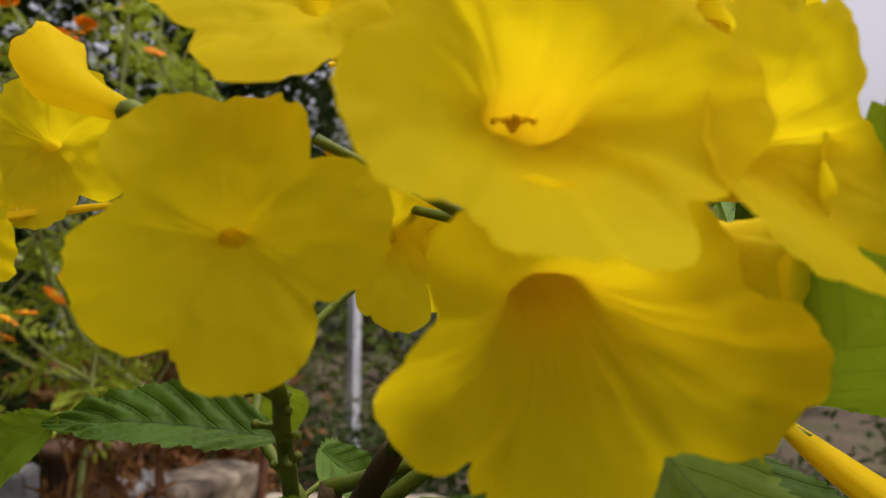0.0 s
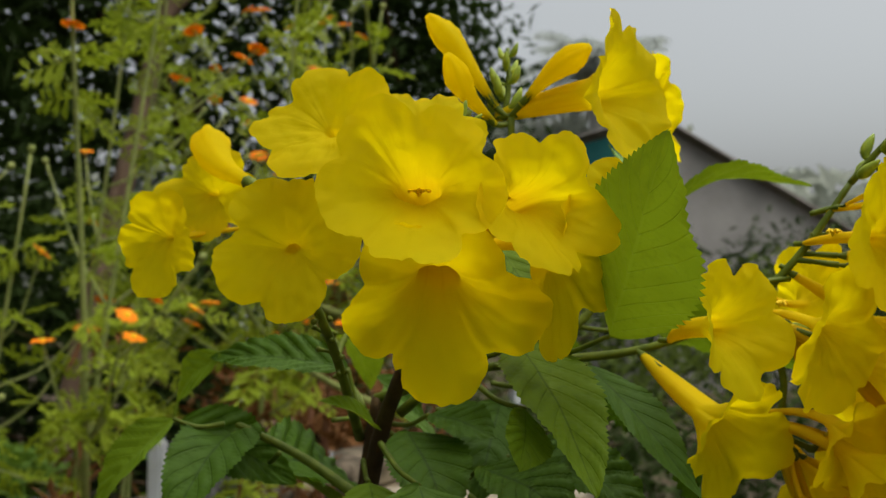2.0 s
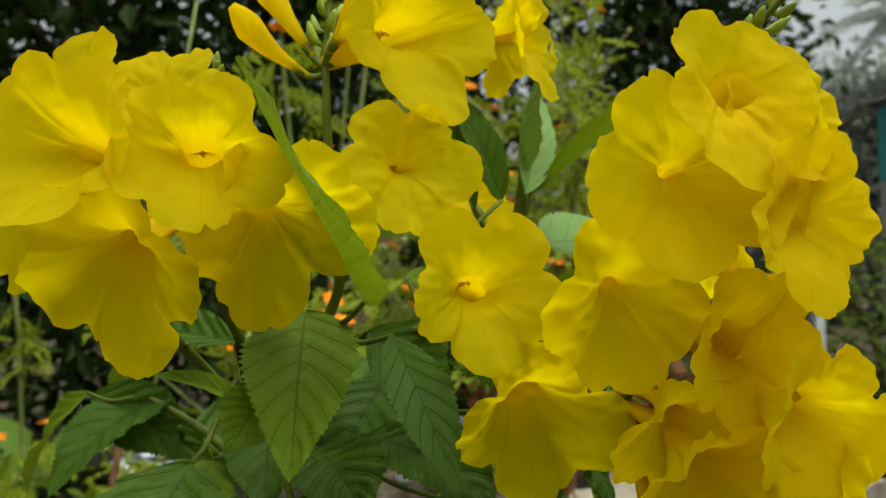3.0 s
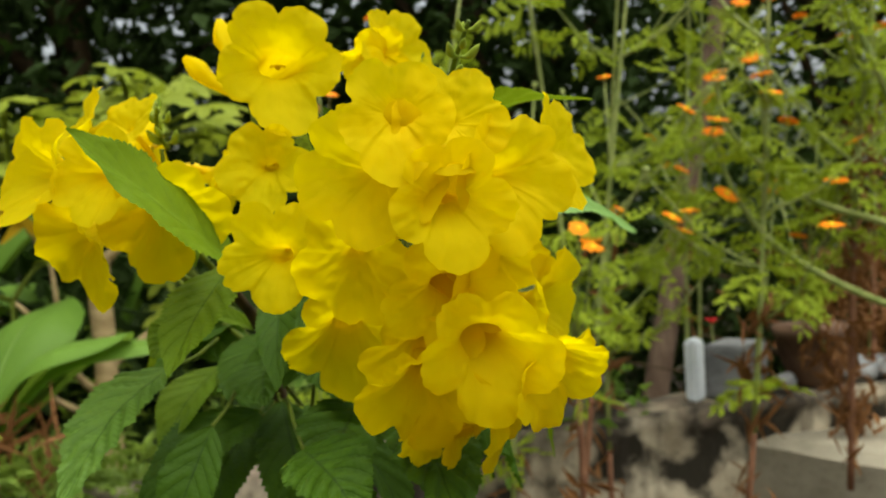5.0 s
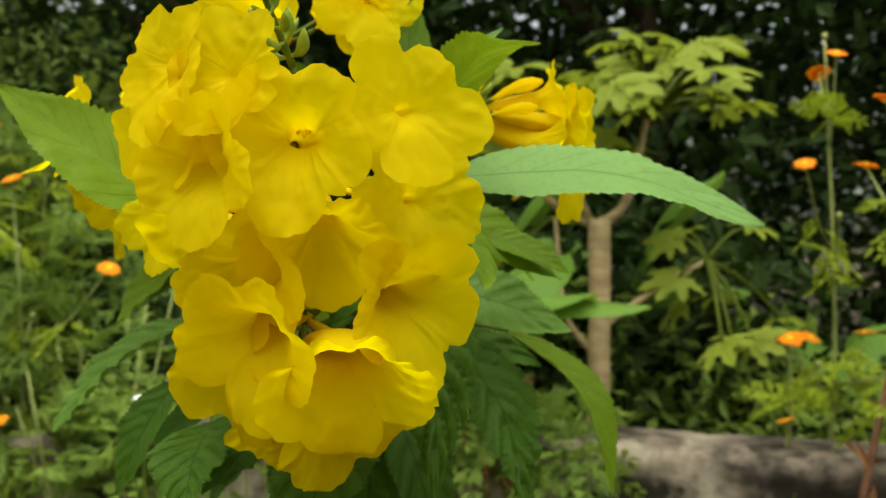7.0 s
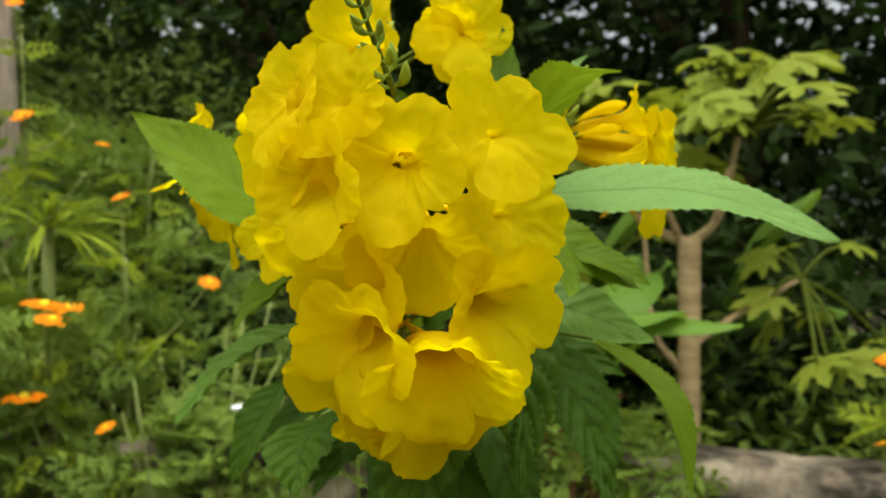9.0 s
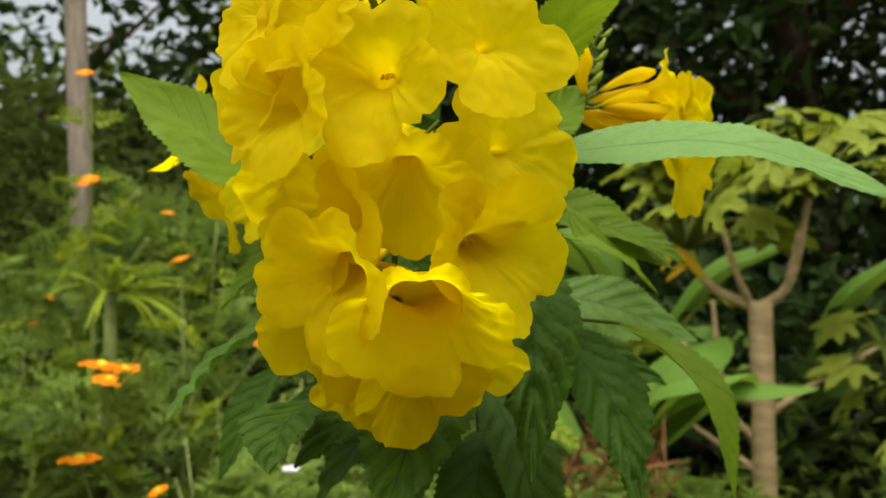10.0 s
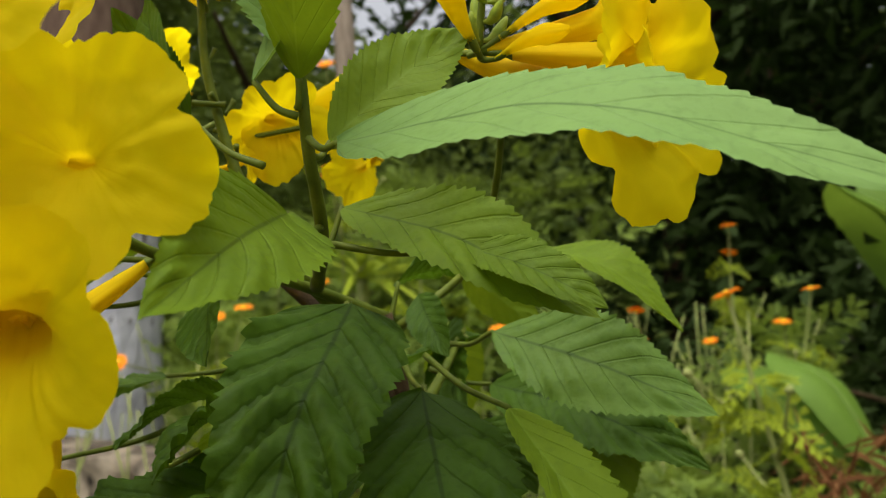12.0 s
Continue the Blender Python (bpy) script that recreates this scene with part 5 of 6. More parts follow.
def bed_leaves():
    rng = np.random.default_rng(14)
    verts, faces, uvs = [], [], []
    for _ in range(3400):
        y = rng.uniform(-2.4, 0.25)
        if y > -0.35 and rng.random() < 0.55:
            continue
        back = rng.random() ** 1.5
        x = (-1.18 if y > -1.2 else wall_x(y) - 0.12) - back * 1.5 - (0.35 if y > -0.30 else 0.0)
        if y < -0.98 + (x + 1.4) * 0.84:
            continue
        high = (1.00 + 0.58 * back if y < -0.35 else 0.93 + 0.16 * back) + 0.09 * math.sin(5 * y) + 0.08 * math.sin(11 * y + 4 * x)
        if noise.noise(Vector((x * 3.2, y * 3.2, 1.0))) < -0.12:
            continue
        z = high - abs(rng.normal(0, 0.22))
        w = rng.random() * 6.283
        pinnate(rng, np.array([x, y, z]), (math.cos(w), math.sin(w), rng.uniform(-0.2, 0.9)), rng.uniform(0.08, 0.16), verts, faces, uvs, 4)
    # weeds hanging in front of the wall
    for _ in range(900):
        y = rng.uniform(-0.95, 0.62)
        if noise.noise(Vector((y * 6.0, 3.0, 1.0))) < -0.05:
            continue
        z = 0.94 - abs(rng.normal(0, 0.16))
        w = rng.random() * 6.283
        pinnate(rng, np.array([wall_x(y) + rng.uniform(0.0, 0.20), y, z]), (math.cos(w), math.sin(w), rng.uniform(-0.7, 0.5)), rng.uniform(0.06, 0.12), verts, faces, uvs, 4)
    part("leaf_tangle", verts, faces, BED_LEAF, BED, uvs=uvs, smooth=False)
    n = 240
    y = rng.uniform(0.26, 0.48, n)
    c = np.stack([wall_x(y) + rng.uniform(0.02, 0.20, n), y, rng.uniform(0.66, 1.03, n)], -1)
    v, f, u = small_leaves(c, rng.uniform(0.05, 0.14, n), rng.uniform(0.003, 0.010, n), rng, 0.9)
    part("withered_litter", v, f, DRY_LEAF, BED, "withered red-brown leaves", u, False)
    # thin stalks that carry the tangle
    sv, sf = [], []
    for _ in range(160):
        y = rng.uniform(-2.4, 0.2)
        x = -1.22 - rng.random() * 1.3 - (0.35 if y > -0.30 else 0.0)
        v, f = tube_mesh(curve_points([(x, y, 0), (x + rng.normal(0, 0.05), y + rng.normal(0, 0.05), 0.6), (x + rng.normal(0, 0.1), y + rng.normal(0, 0.1), rng.uniform(0.9, 1.2))], 3), [0.004, 0.002], 5)
        sf += [tuple(i + len(sv) for i in face) for face in f]
        sv += list(v)
    part("stalk_tangle", sv, sf, FEATHER_STEM, BED)


bed_leaves()
cosmos((-1.45, -0.55, 0.0), (-1.36, -0.56, 1.02), 21, 4, 0, 22, 0.0, 0.12, 0, 0.078, 0.3, [(-1.3065, -0.533, 1.1316), (-1.311, -0.486, 1.126), (-1.262, -0.552, 0.969), (-1.2676, -0.50, 1.11)])
cosmos((-1.50, -0.40, 0.0), (-1.42, -0.42, 1.20), 22, 5, 1, 22, 0.0, 0.14, 0, 0.046, 0.3, [(-1.457, -0.441, 1.334), (-1.382, -0.246, 1.1685), (-1.277, -0.412, 0.913)])
cosmos((-1.62, -0.68, 0.0), (-1.56, -0.68, 1.68), 23, 6, 1, 30, 0.0, 0.18, 0, 0.046, 0.3, [(-1.518, -0.675, 1.731), (-1.433, -0.619, 1.498), (-1.477, -0.646, 1.4946)])
cosmos((-1.40, -0.85, 0.0), (-1.36, -0.86, 1.10), 24, 5, 1, 26, 0.0, 0.18, 0, 0.046, 0.2, [(-1.26, -0.785, 1.209), (-1.338, -0.90, 1.229), (-1.424, -0.84, 1.218), (-1.10, -0.644, 0.940)])
cosmos((-2.10, -0.70, 0.0), (-2.15, -0.60, 1.46), 25, 8, 4, 36, 0.0, 0.28, 0, 0.040, 0.2)
cosmos((-2.20, -1.30, 0.0), (-2.10, -1.20, 1.30), 26, 8, 4, 36, 0.0, 0.28, 0, 0.040, 0.2)
cosmos((-2.30, 0.05, 0.0), (-2.28, 0.04, 1.30), 27, 6, 2, 26, 0.0, 0.22, 0, 0.042, 0.3, [(-2.256, 0.043, 1.3675)])
cosmos((-1.62, -0.85, 0.0), (-1.64, -0.84, 1.10), 28, 6, 2, 30, 0.0, 0.20, 0, 0.040, 0.2, [(-1.6425, -0.842, 1.20), (-1.01, -0.80, 1.147), (-1.242, -0.731, 0.907)])
cosmos((-1.05, 0.45, 0.2), (-1.02, 0.20, 1.24), 29, 7, 1, 28, 0.55, 0.16, 110, 0.040, 0.3, label="leaning cosmos plant with withered red-brown lower stem")
cosmos((-1.86, -0.05, 0.0), (-1.82, -0.06, 1.06), 30, 6, 1, 26, 0.0, 0.20, 0, 0.040, 0.2, [(-1.763, -0.087, 1.183), (-1.7655, -0.084, 1.123)])
cosmos((-1.88, 0.22, 0.0), (-1.85, 0.22, 1.08), 31, 5, 1, 26, 0.0, 0.16, 0, 0.040, 0.2, [(-1.914, 0.251, 1.215), (-1.784, 0.2025, 1.155)])

SHRUBS = "garden shrubs"
tree_mass("garden_shrub", "rounded mid-green garden shrub", "shrub", [(-3.1, -1.0, 1.15, 0.55, 0.6, 0.80), (-3.1, -1.8, 1.15, 0.5, 0.6, 0.85)], 8000, 0.06, SHRUB_LEAF, 31, (-3.0, -1.4, 0.04, 0.9), group=SHRUBS)
tree_mass("garden_shrub", "rounded mid-green garden shrub", "shrub", [(-2.9, -2.9, 0.9, 0.6, 0.7, 0.75)], 4000, 0.06, SHRUB_LEAF, 32, (-2.9, -2.8, 0.04, 0.9), group=SHRUBS)
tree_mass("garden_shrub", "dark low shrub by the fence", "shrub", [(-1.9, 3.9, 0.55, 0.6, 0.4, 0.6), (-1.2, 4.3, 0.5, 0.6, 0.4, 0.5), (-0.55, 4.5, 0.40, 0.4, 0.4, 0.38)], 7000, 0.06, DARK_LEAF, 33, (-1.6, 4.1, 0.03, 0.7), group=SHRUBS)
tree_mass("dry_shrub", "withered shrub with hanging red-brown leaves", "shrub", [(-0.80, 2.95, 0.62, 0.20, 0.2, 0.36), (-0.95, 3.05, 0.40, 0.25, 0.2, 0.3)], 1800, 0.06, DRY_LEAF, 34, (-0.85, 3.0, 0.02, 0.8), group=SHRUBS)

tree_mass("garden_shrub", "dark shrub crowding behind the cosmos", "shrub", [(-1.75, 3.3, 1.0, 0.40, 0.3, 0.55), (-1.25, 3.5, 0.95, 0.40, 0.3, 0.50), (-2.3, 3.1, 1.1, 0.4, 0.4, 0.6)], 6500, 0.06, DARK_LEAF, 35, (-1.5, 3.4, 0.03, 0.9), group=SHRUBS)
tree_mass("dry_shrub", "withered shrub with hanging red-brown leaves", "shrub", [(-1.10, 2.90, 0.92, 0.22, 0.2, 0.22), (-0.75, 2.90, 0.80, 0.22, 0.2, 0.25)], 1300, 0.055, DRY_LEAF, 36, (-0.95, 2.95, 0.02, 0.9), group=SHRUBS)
# dark underlayer added so that gaps in the bed read as shade
tree_mass("garden_shrub", "low dark foliage filling the shaded gaps behind the garden bed", "shrub", [(-2.55, -0.35, 0.70, 0.35, 0.4, 0.45), (-2.5, 0.4, 0.65, 0.35, 0.4, 0.45), (-2.5, -1.0, 0.7, 0.3, 0.4, 0.45)], 7000, 0.06, DARK_LEAF, 37, (-2.55, 0.0, 0.03, 0.7), group=SHRUBS)

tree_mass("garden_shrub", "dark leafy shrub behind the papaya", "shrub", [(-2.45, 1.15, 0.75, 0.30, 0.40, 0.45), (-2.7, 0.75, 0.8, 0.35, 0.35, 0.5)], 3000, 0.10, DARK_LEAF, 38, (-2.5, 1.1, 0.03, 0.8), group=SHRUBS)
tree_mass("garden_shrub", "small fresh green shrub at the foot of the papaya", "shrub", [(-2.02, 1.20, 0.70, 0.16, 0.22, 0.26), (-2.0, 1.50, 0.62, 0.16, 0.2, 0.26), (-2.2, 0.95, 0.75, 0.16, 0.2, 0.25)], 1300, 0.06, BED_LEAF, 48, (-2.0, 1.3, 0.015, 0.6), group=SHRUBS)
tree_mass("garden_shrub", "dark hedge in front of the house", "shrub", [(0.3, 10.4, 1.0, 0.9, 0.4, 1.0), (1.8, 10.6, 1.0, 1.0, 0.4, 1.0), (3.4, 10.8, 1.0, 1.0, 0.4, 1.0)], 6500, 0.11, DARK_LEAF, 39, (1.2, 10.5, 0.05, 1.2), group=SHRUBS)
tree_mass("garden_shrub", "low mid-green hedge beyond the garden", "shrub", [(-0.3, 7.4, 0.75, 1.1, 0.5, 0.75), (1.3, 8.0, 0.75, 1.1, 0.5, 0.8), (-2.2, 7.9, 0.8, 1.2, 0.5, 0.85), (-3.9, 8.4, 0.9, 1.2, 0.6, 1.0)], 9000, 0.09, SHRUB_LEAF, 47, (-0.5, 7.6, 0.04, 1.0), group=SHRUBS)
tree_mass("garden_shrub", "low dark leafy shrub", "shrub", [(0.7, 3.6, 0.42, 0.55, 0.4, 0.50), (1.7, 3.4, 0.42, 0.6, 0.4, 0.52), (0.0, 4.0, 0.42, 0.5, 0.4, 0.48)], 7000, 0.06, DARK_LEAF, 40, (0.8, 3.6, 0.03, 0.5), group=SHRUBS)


def leaning_trunk():
    tree = thing("leaning_tree", "slender leaning tree trunk with pale brown bark", "tree")
    stalk("trunk", [(-1.83, 2.53, -0.1), (-1.65, 2.76, 1.33), (-1.56, 2.87, 1.95), (-1.40, 3.06, 3.1)], [0.050, 0.040, 0.034, 0.022], BROWN_BARK, tree, "brown bark", 8, 11, 0.08, 9)
    for k, (w, z) in enumerate(((0.5, 2.2), (2.6, 2.5), (4.4, 2.8))):
        at = np.array([-1.40 - 0.145 * (3.1 - z) * 1.0, 3.06 - 0.17 * (3.1 - z), z])
        stalk("limb", [at, at + np.array([0.3 * math.cos(w), 0.3 * math.sin(w), 0.35]), at + np.array([0.7 * math.cos(w), 0.7 * math.sin(w), 0.55])], [0.018, 0.012, 0.005], BROWN_BARK, tree)
    rng = np.random.default_rng(77)
    c = np.array([-1.4, 3.1, 3.3]) + rng.normal(0, 1, (1500, 3)) * np.array([0.5, 0.5, 0.3])
    v, f, u = small_leaves(c, rng.uniform(0.06, 0.13, 1500), rng.uniform(0.03, 0.06, 1500), rng)
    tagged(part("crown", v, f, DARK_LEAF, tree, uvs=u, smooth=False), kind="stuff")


leaning_trunk()


def lobed_blade(rng, foot, direction, up, radius, verts, faces, uvs):
    """A palmate papaya leaf with deep pointed lobes."""
    d, up = unit(direction), unit(up)
    side = unit(np.cross(d, up))
    up = unit(np.cross(side, d))
    for k in range(7):
        w = radians(-132 + 44 * k + rng.normal(0, 4))
        axis = math.cos(w) * d + math.sin(w) * side
        cross_ = math.cos(w) * side - math.sin(w) * d
        size = radius * (1.0 - 0.38 * abs(k - 3) / 3) * rng.uniform(0.9, 1.1)
        i = len(verts)
        rows = ((0.0, 0.05), (0.26, 0.17), (0.48, 0.27), (0.60, 0.15), (0.80, 0.17), (1.0, 0.01))
        for q, half in rows:
            p = foot + axis * size * q - up * size * 0.28 * q * q
            verts.extend([p - cross_ * size * half + up * size * 0.05, p, p + cross_ * size * half + up * size * 0.05])
            uvs.extend([(-0.4, q), (0, q), (0.4, q)])
        for r in range(len(rows) - 1):
            a = i + 3 * r
            faces.extend([(a, a + 1, a + 4, a + 3), (a + 1, a + 2, a + 5, a + 4)])


def papaya(at):
    rng = np.random.default_rng(40)
    tree = thing("papaya_tree", "young papaya tree with a pale forked trunk and lobed leaves", "tree")
    x, y = at
    stalk("trunk", [(x - 0.02, y, -0.05), (x, y, 0.6), (x + 0.01, y, 1.0), (x, y, 1.24)], [0.037, 0.030, 0.026, 0.028], PAPAYA_BARK, tree, "pale ringed trunk", 8, 14, 0.06, 5)
    limbs = [((0, 0, 1.22), (-0.02, -0.10, 1.27), (0.0, -0.17, 1.36)), ((0, 0, 1.22), (0.0, 0.07, 1.29), (-0.02, 0.12, 1.48)), ((0, 0.01, 0.98), (0.0, 0.13, 1.06), (0.02, 0.26, 1.14)),
             ((0, -0.01, 1.00), (0.02, -0.10, 1.06), (0.0, -0.19, 1.16)), ((0, -0.02, 1.23), (0.03, -0.06, 1.31), (0.02, -0.09, 1.43)), ((0, 0, 1.23), (0.02, 0.05, 1.27), (0.04, 0.08, 1.40)),
             ((0, -0.02, 0.92), (0.03, -0.09, 1.02), (0.02, -0.11, 1.24)), ((0, 0, 0.84), (0.01, -0.08, 0.90), (0.0, -0.22, 1.00))]
    heads = []
    for k, run in enumerate(limbs):
        pts = [(x + a, y + b, c) for a, b, c in run]
        stalk("limb", pts, [0.015, 0.011, 0.008] if k < 2 else [0.010, 0.008, 0.005], PAPAYA_BARK, tree, "", 6, 9, 0.08, 50 + k)
        heads.append((pts[-1], (27, 27, 10, 4, 0, 0, 0, 1)[k]))
    verts, faces, uvs = [], [], []
    for (hx, hy, hz), count in heads:
        for k in range(count):
            w = 6.283 * k / count + rng.normal(0, 0.3)
            reach, rise = (rng.uniform(0.10, 0.33), rng.uniform(0.02, 0.24)) if count > 20 else (rng.uniform(0.08, 0.26), rng.uniform(-0.20, 0.10))
            reach *= 0.35 if math.sin(w) < -0.3 else 1.0
            end = np.array([hx + math.cos(w) * reach, hy + math.sin(w) * reach, hz + rise])
            stalk("petiole", [(hx, hy, hz), 0.5 * (np.array([hx, hy, hz]) + end) + np.array([0, 0, 0.02]), end], [0.006, 0.004], PAPAYA_LEAF, tree, "", 4, 6)
            v, f, u = [], [], []
            lobed_blade(rng, end, (math.cos(w), math.sin(w), -0.1), (0.2 * math.cos(w) + rng.normal(0, 0.5) + 0.25, 0.2 * math.sin(w) + rng.normal(0, 0.5), 1), rng.uniform(0.065, 0.115), v, f, u)
            part("leaf", v, f, PAPAYA_LEAF, tree, uvs=u)
    for k in range(4):
        foot = np.array([x + 0.03, y - 0.16 - 0.02 * k, 1.34 + 0.012 * k])
        tip = foot + np.array([0.02, (-0.06, 0.05, -0.03, 0.08)[k], -0.055 - 0.015 * (k % 2)])
        v, f, u = leaf_blade(foot, tip, (1, 0, 0.3), 0.026, 700 + k, 0.1, 0.3, 5, 0.0, 12, 3, 0.0)
        part("yellowed_leaf", v, f, YELLOWED, tree, "small yellowed drooping leaf", u)
    return tree


papaya((-1.86, 0.78))


def banana(at, leaves, seed, height=0.9):
    rng = np.random.default_rng(seed)
    plant = thing("banana_plant", "banana plant with broad torn green leaves", "plant", group="banana plants")
    x, y = at
    stalk("stem", [(x, y, -0.05), (x, y, height * 0.5), (x + 0.02, y, height)], [0.06, 0.05, 0.03], BANANA, plant, "", 5, 12)
    for (tx, ty, tz), width in leaves:
        foot, tip = np.array([x, y, height]), np.array([tx, ty, tz])
        n, wide = 22, 4
        mid = 0.5 * (foot + tip) + np.array([0, 0, 0.20 * np.linalg.norm(tip - foot)])
        line = curve_points([foot, mid, tip], 12)
        verts, uvs = [], []
        for i, p in enumerate(line):
            q = i / (len(line) - 1)
            axis = unit(line[min(i + 1, len(line) - 1)] - line[max(i - 1, 0)])
            side, up = across_of(axis)
            shape = 0.05 + math.sin(math.pi * min(1, max(0, (q - 0.12) / 0.88)) ** 0.8) ** 0.6 if 0.12 < q < 1 else 0.04
            for k in range(-wide, wide + 1):
                u = k / wide
                tear = 1 - 0.10 * rng.random() * (abs(k) == wide)
                verts.append(p + side * 0.5 * width * shape * u * tear + up * (0.14 * width * abs(u) - 0.30 * width * u * u) * shape + axis * 0.02 * abs(u))
                uvs.append((u * 0.5, q))
        blade = part("leaf", verts, grid_faces(len(line), 2 * wide + 1), BANANA, plant, uvs=uvs)
        v, f = tube_mesh(line, [0.011, 0.006, 0.002], 7)
        part("midrib", v, f, BANANA, blade)
    return plant


banana((-2.35, 0.95), [((-2.2, 0.45, 0.95), 0.26), ((-2.25, 1.30, 1.02), 0.26), ((-2.75, 0.75, 1.15), 0.26), ((-2.2, 1.2, 1.35), 0.24)], 61)
banana((-1.55, 0.40), [((-1.28, 0.72, 1.10), 0.16), ((-1.66, 0.20, 1.10), 0.14), ((-1.30, 0.62, 1.12), 0.18), ((-1.72, 0.66, 1.16), 0.20), ((-1.80, 0.10, 1.06), 0.20)], 62, 0.86)
banana((-2.45, 0.55), [((-2.25, 0.30, 1.45), 0.24), ((-2.30, 0.95, 1.40), 0.24), ((-2.6, 0.4, 1.55), 0.24), ((-2.2, 0.6, 1.15), 0.24)], 64, 1.0)
banana((-2.30, 1.75), [((-2.1, 2.2, 0.9), 0.26), ((-2.6, 1.4, 0.9), 0.26), ((-2.7, 2.0, 0.85), 0.26)], 63, 0.6)


def spiky_plant(at, seed):
    rng = np.random.default_rng(seed)
    plant = thing("spiky_plant", "clump of long narrow arching green leaves", "plant")
    at = np.array(at, float)
    stalk("stem", [(at[0], at[1], 0), at], [0.02, 0.014], FEATHER_STEM, plant)
    for k in range(22):
        w, e = rng.random() * 6.283, rng.uniform(-0.3, 0.9)
        d = np.array([math.cos(w) * math.cos(e), math.sin(w) * math.cos(e), math.sin(e)])
        tip = at + d * rng.uniform(0.16, 0.30) + np.array([0, 0, -0.05])
        v, f, u = leaf_blade(at, tip, (0.1, 0.1, 1), 0.016, seed + k, 0.12, 0.3, 3, 0, 12, 2, 0.0)
        part("leaf", v, f, FEATHER, plant, uvs=u)


spiky_plant((-1.62, -0.66, 1.27), 70)


def post(name, x, y, r, height, mat, label, lean=(0, 0), square=True, group=""):
    ob = thing(name, label, "post", group=group, at=(x, y, 0))
    sides = 4 if square else 12
    v, f = tube_mesh([(0, 0, -0.1), (lean[0] * 0.5, lean[1] * 0.5, height * 0.5), (lean[0], lean[1], height - 0.01), (lean[0], lean[1], height)], [r, r, r, r * 0.8], sides)
    part("shaft", v, f, mat, ob, smooth=not square)
    v, f = tube_mesh([(lean[0], lean[1], height - 0.002), (lean[0], lean[1], height + 0.015), (lean[0], lean[1], height + 0.03)], [r * 1.25, r * 1.25, r * 0.5], sides)
    part("cap", v, f, mat, ob, smooth=not square)
    return ob


post("fence_post", -3.08, 7.33, 0.060, 1.45, WHITE_PAINT, "white painted fence post", group="white fence posts")
post("fence_post", -0.75, 7.00, 0.050, 1.75, WHITE_PAINT, "white painted fence post", group="white fence posts")
post("wooden_pole", -2.50, -1.10, 0.034, 2.2, POLE_WOOD, "weathered bare wooden garden pole", (0.06, -0.06), False)


def painted_tree():
    """A thick tree trunk, limewashed to head height, its bark bare above."""
    tree = thing("whitewashed_tree", "thick tree trunk whitewashed below with bare brown bark above", "tree", at=(-2.17, -1.99, 0))
    lower = stalk("trunk", [(0, 0, -0.1), (0.01, 0, 0.3), (0.0, 0.0, 1.0), (0.0, 0.0, 1.76)], [0.30, 0.24, 0.22, 0.215], WHITEWASH, tree, "whitewashed bark", 10, 28, 0.05, 6)
    stalk("trunk", [(0, 0, 1.755), (-0.02, -0.01, 2.6), (-0.05, 0.0, 3.6)], [0.213, 0.19, 0.15], BROWN_BARK, tree, "bare brown bark", 10, 24, 0.07, 7)
    rng = np.random.default_rng(78)
    for k, (w, z) in enumerate(((0.9, 2.9), (2.4, 3.1), (4.0, 3.3), (5.4, 3.4))):
        at = np.array([-0.03, 0.0, z])
        stalk("limb", [at, at + np.array([0.5 * math.cos(w), 0.5 * math.sin(w), 0.4]), at + np.array([1.1 * math.cos(w), 1.1 * math.sin(w), 0.7])], [0.08, 0.05, 0.015], BROWN_BARK, tree, "", 6, 10, 0.06, k)
    c = np.array([-0.5, -0.2, 3.9]) + rng.normal(0, 1, (5000, 3)) * np.array([0.7, 0.6, 0.35])
    v, f, u = small_leaves(c, rng.uniform(0.07, 0.14, 5000), rng.uniform(0.03, 0.06, 5000), rng)
    tagged(part("crown", v, f, DARK_LEAF, tree, uvs=u, smooth=False), kind="stuff")


painted_tree()


# things on the wall and by it
def plastic_sheet():
    rng = np.random.default_rng(80)
    verts, nx, ny = [], 18, 12
    for i in range(nx):
        for j in range(ny):
            p, q = i / (nx - 1), j / (ny - 1)
            x = -1.29 + 0.13 * p - 0.10 * q
            y = 1.24 + 0.26 * p + 0.06 * q
            z = WALL_TOP + 0.012 + (0.11 * (1 - p)) * (1 - 0.3 * q) + 0.012 * math.sin(9 * p + 5 * q) + 0.006 * rng.normal()
            verts.append((x, y, z))
    ob = part("plastic_sheet", verts, grid_faces(nx, ny), PLASTIC)
    tagged(ob, "crumpled milky plastic sheet on the garden wall", "plastic sheet")
    ob.modifiers.new("thickness", "SOLIDIFY").thickness = 0.002


plastic_sheet()


def tub_plant(at, seed):
    rng = np.random.default_rng(seed)
    tub = thing("tub_of_seedlings", "grey tub crowded with pale green seedlings", "plant tub", at=at)
    v, f = tube_mesh([(0, 0, 0), (0, 0, 0.01), (0, 0, 0.06), (0, 0, 0.07)], [0.10, 0.105, 0.125, 0.13], 16)
    part("tub", v, f, STONE, tub)
    n = 1100
    c = np.stack([rng.normal(0, 0.060, n), rng.normal(0, 0.085, n), 0.06 + rng.random(n) * 0.10], -1)
    c[:, 2] -= 2.2 * (c[:, 0] ** 2 + c[:, 1] ** 2)
    v, f, u = small_leaves(c, rng.uniform(0.02, 0.05, n), rng.uniform(0.012, 0.03, n), rng, 0.0)
    tagged(part("seedling_mass", v, f, BANANA, tub, "pale green leaves", u, False), kind="stuff")


tub_plant((-1.08, 1.45, WALL_TOP + 0.006), 82)


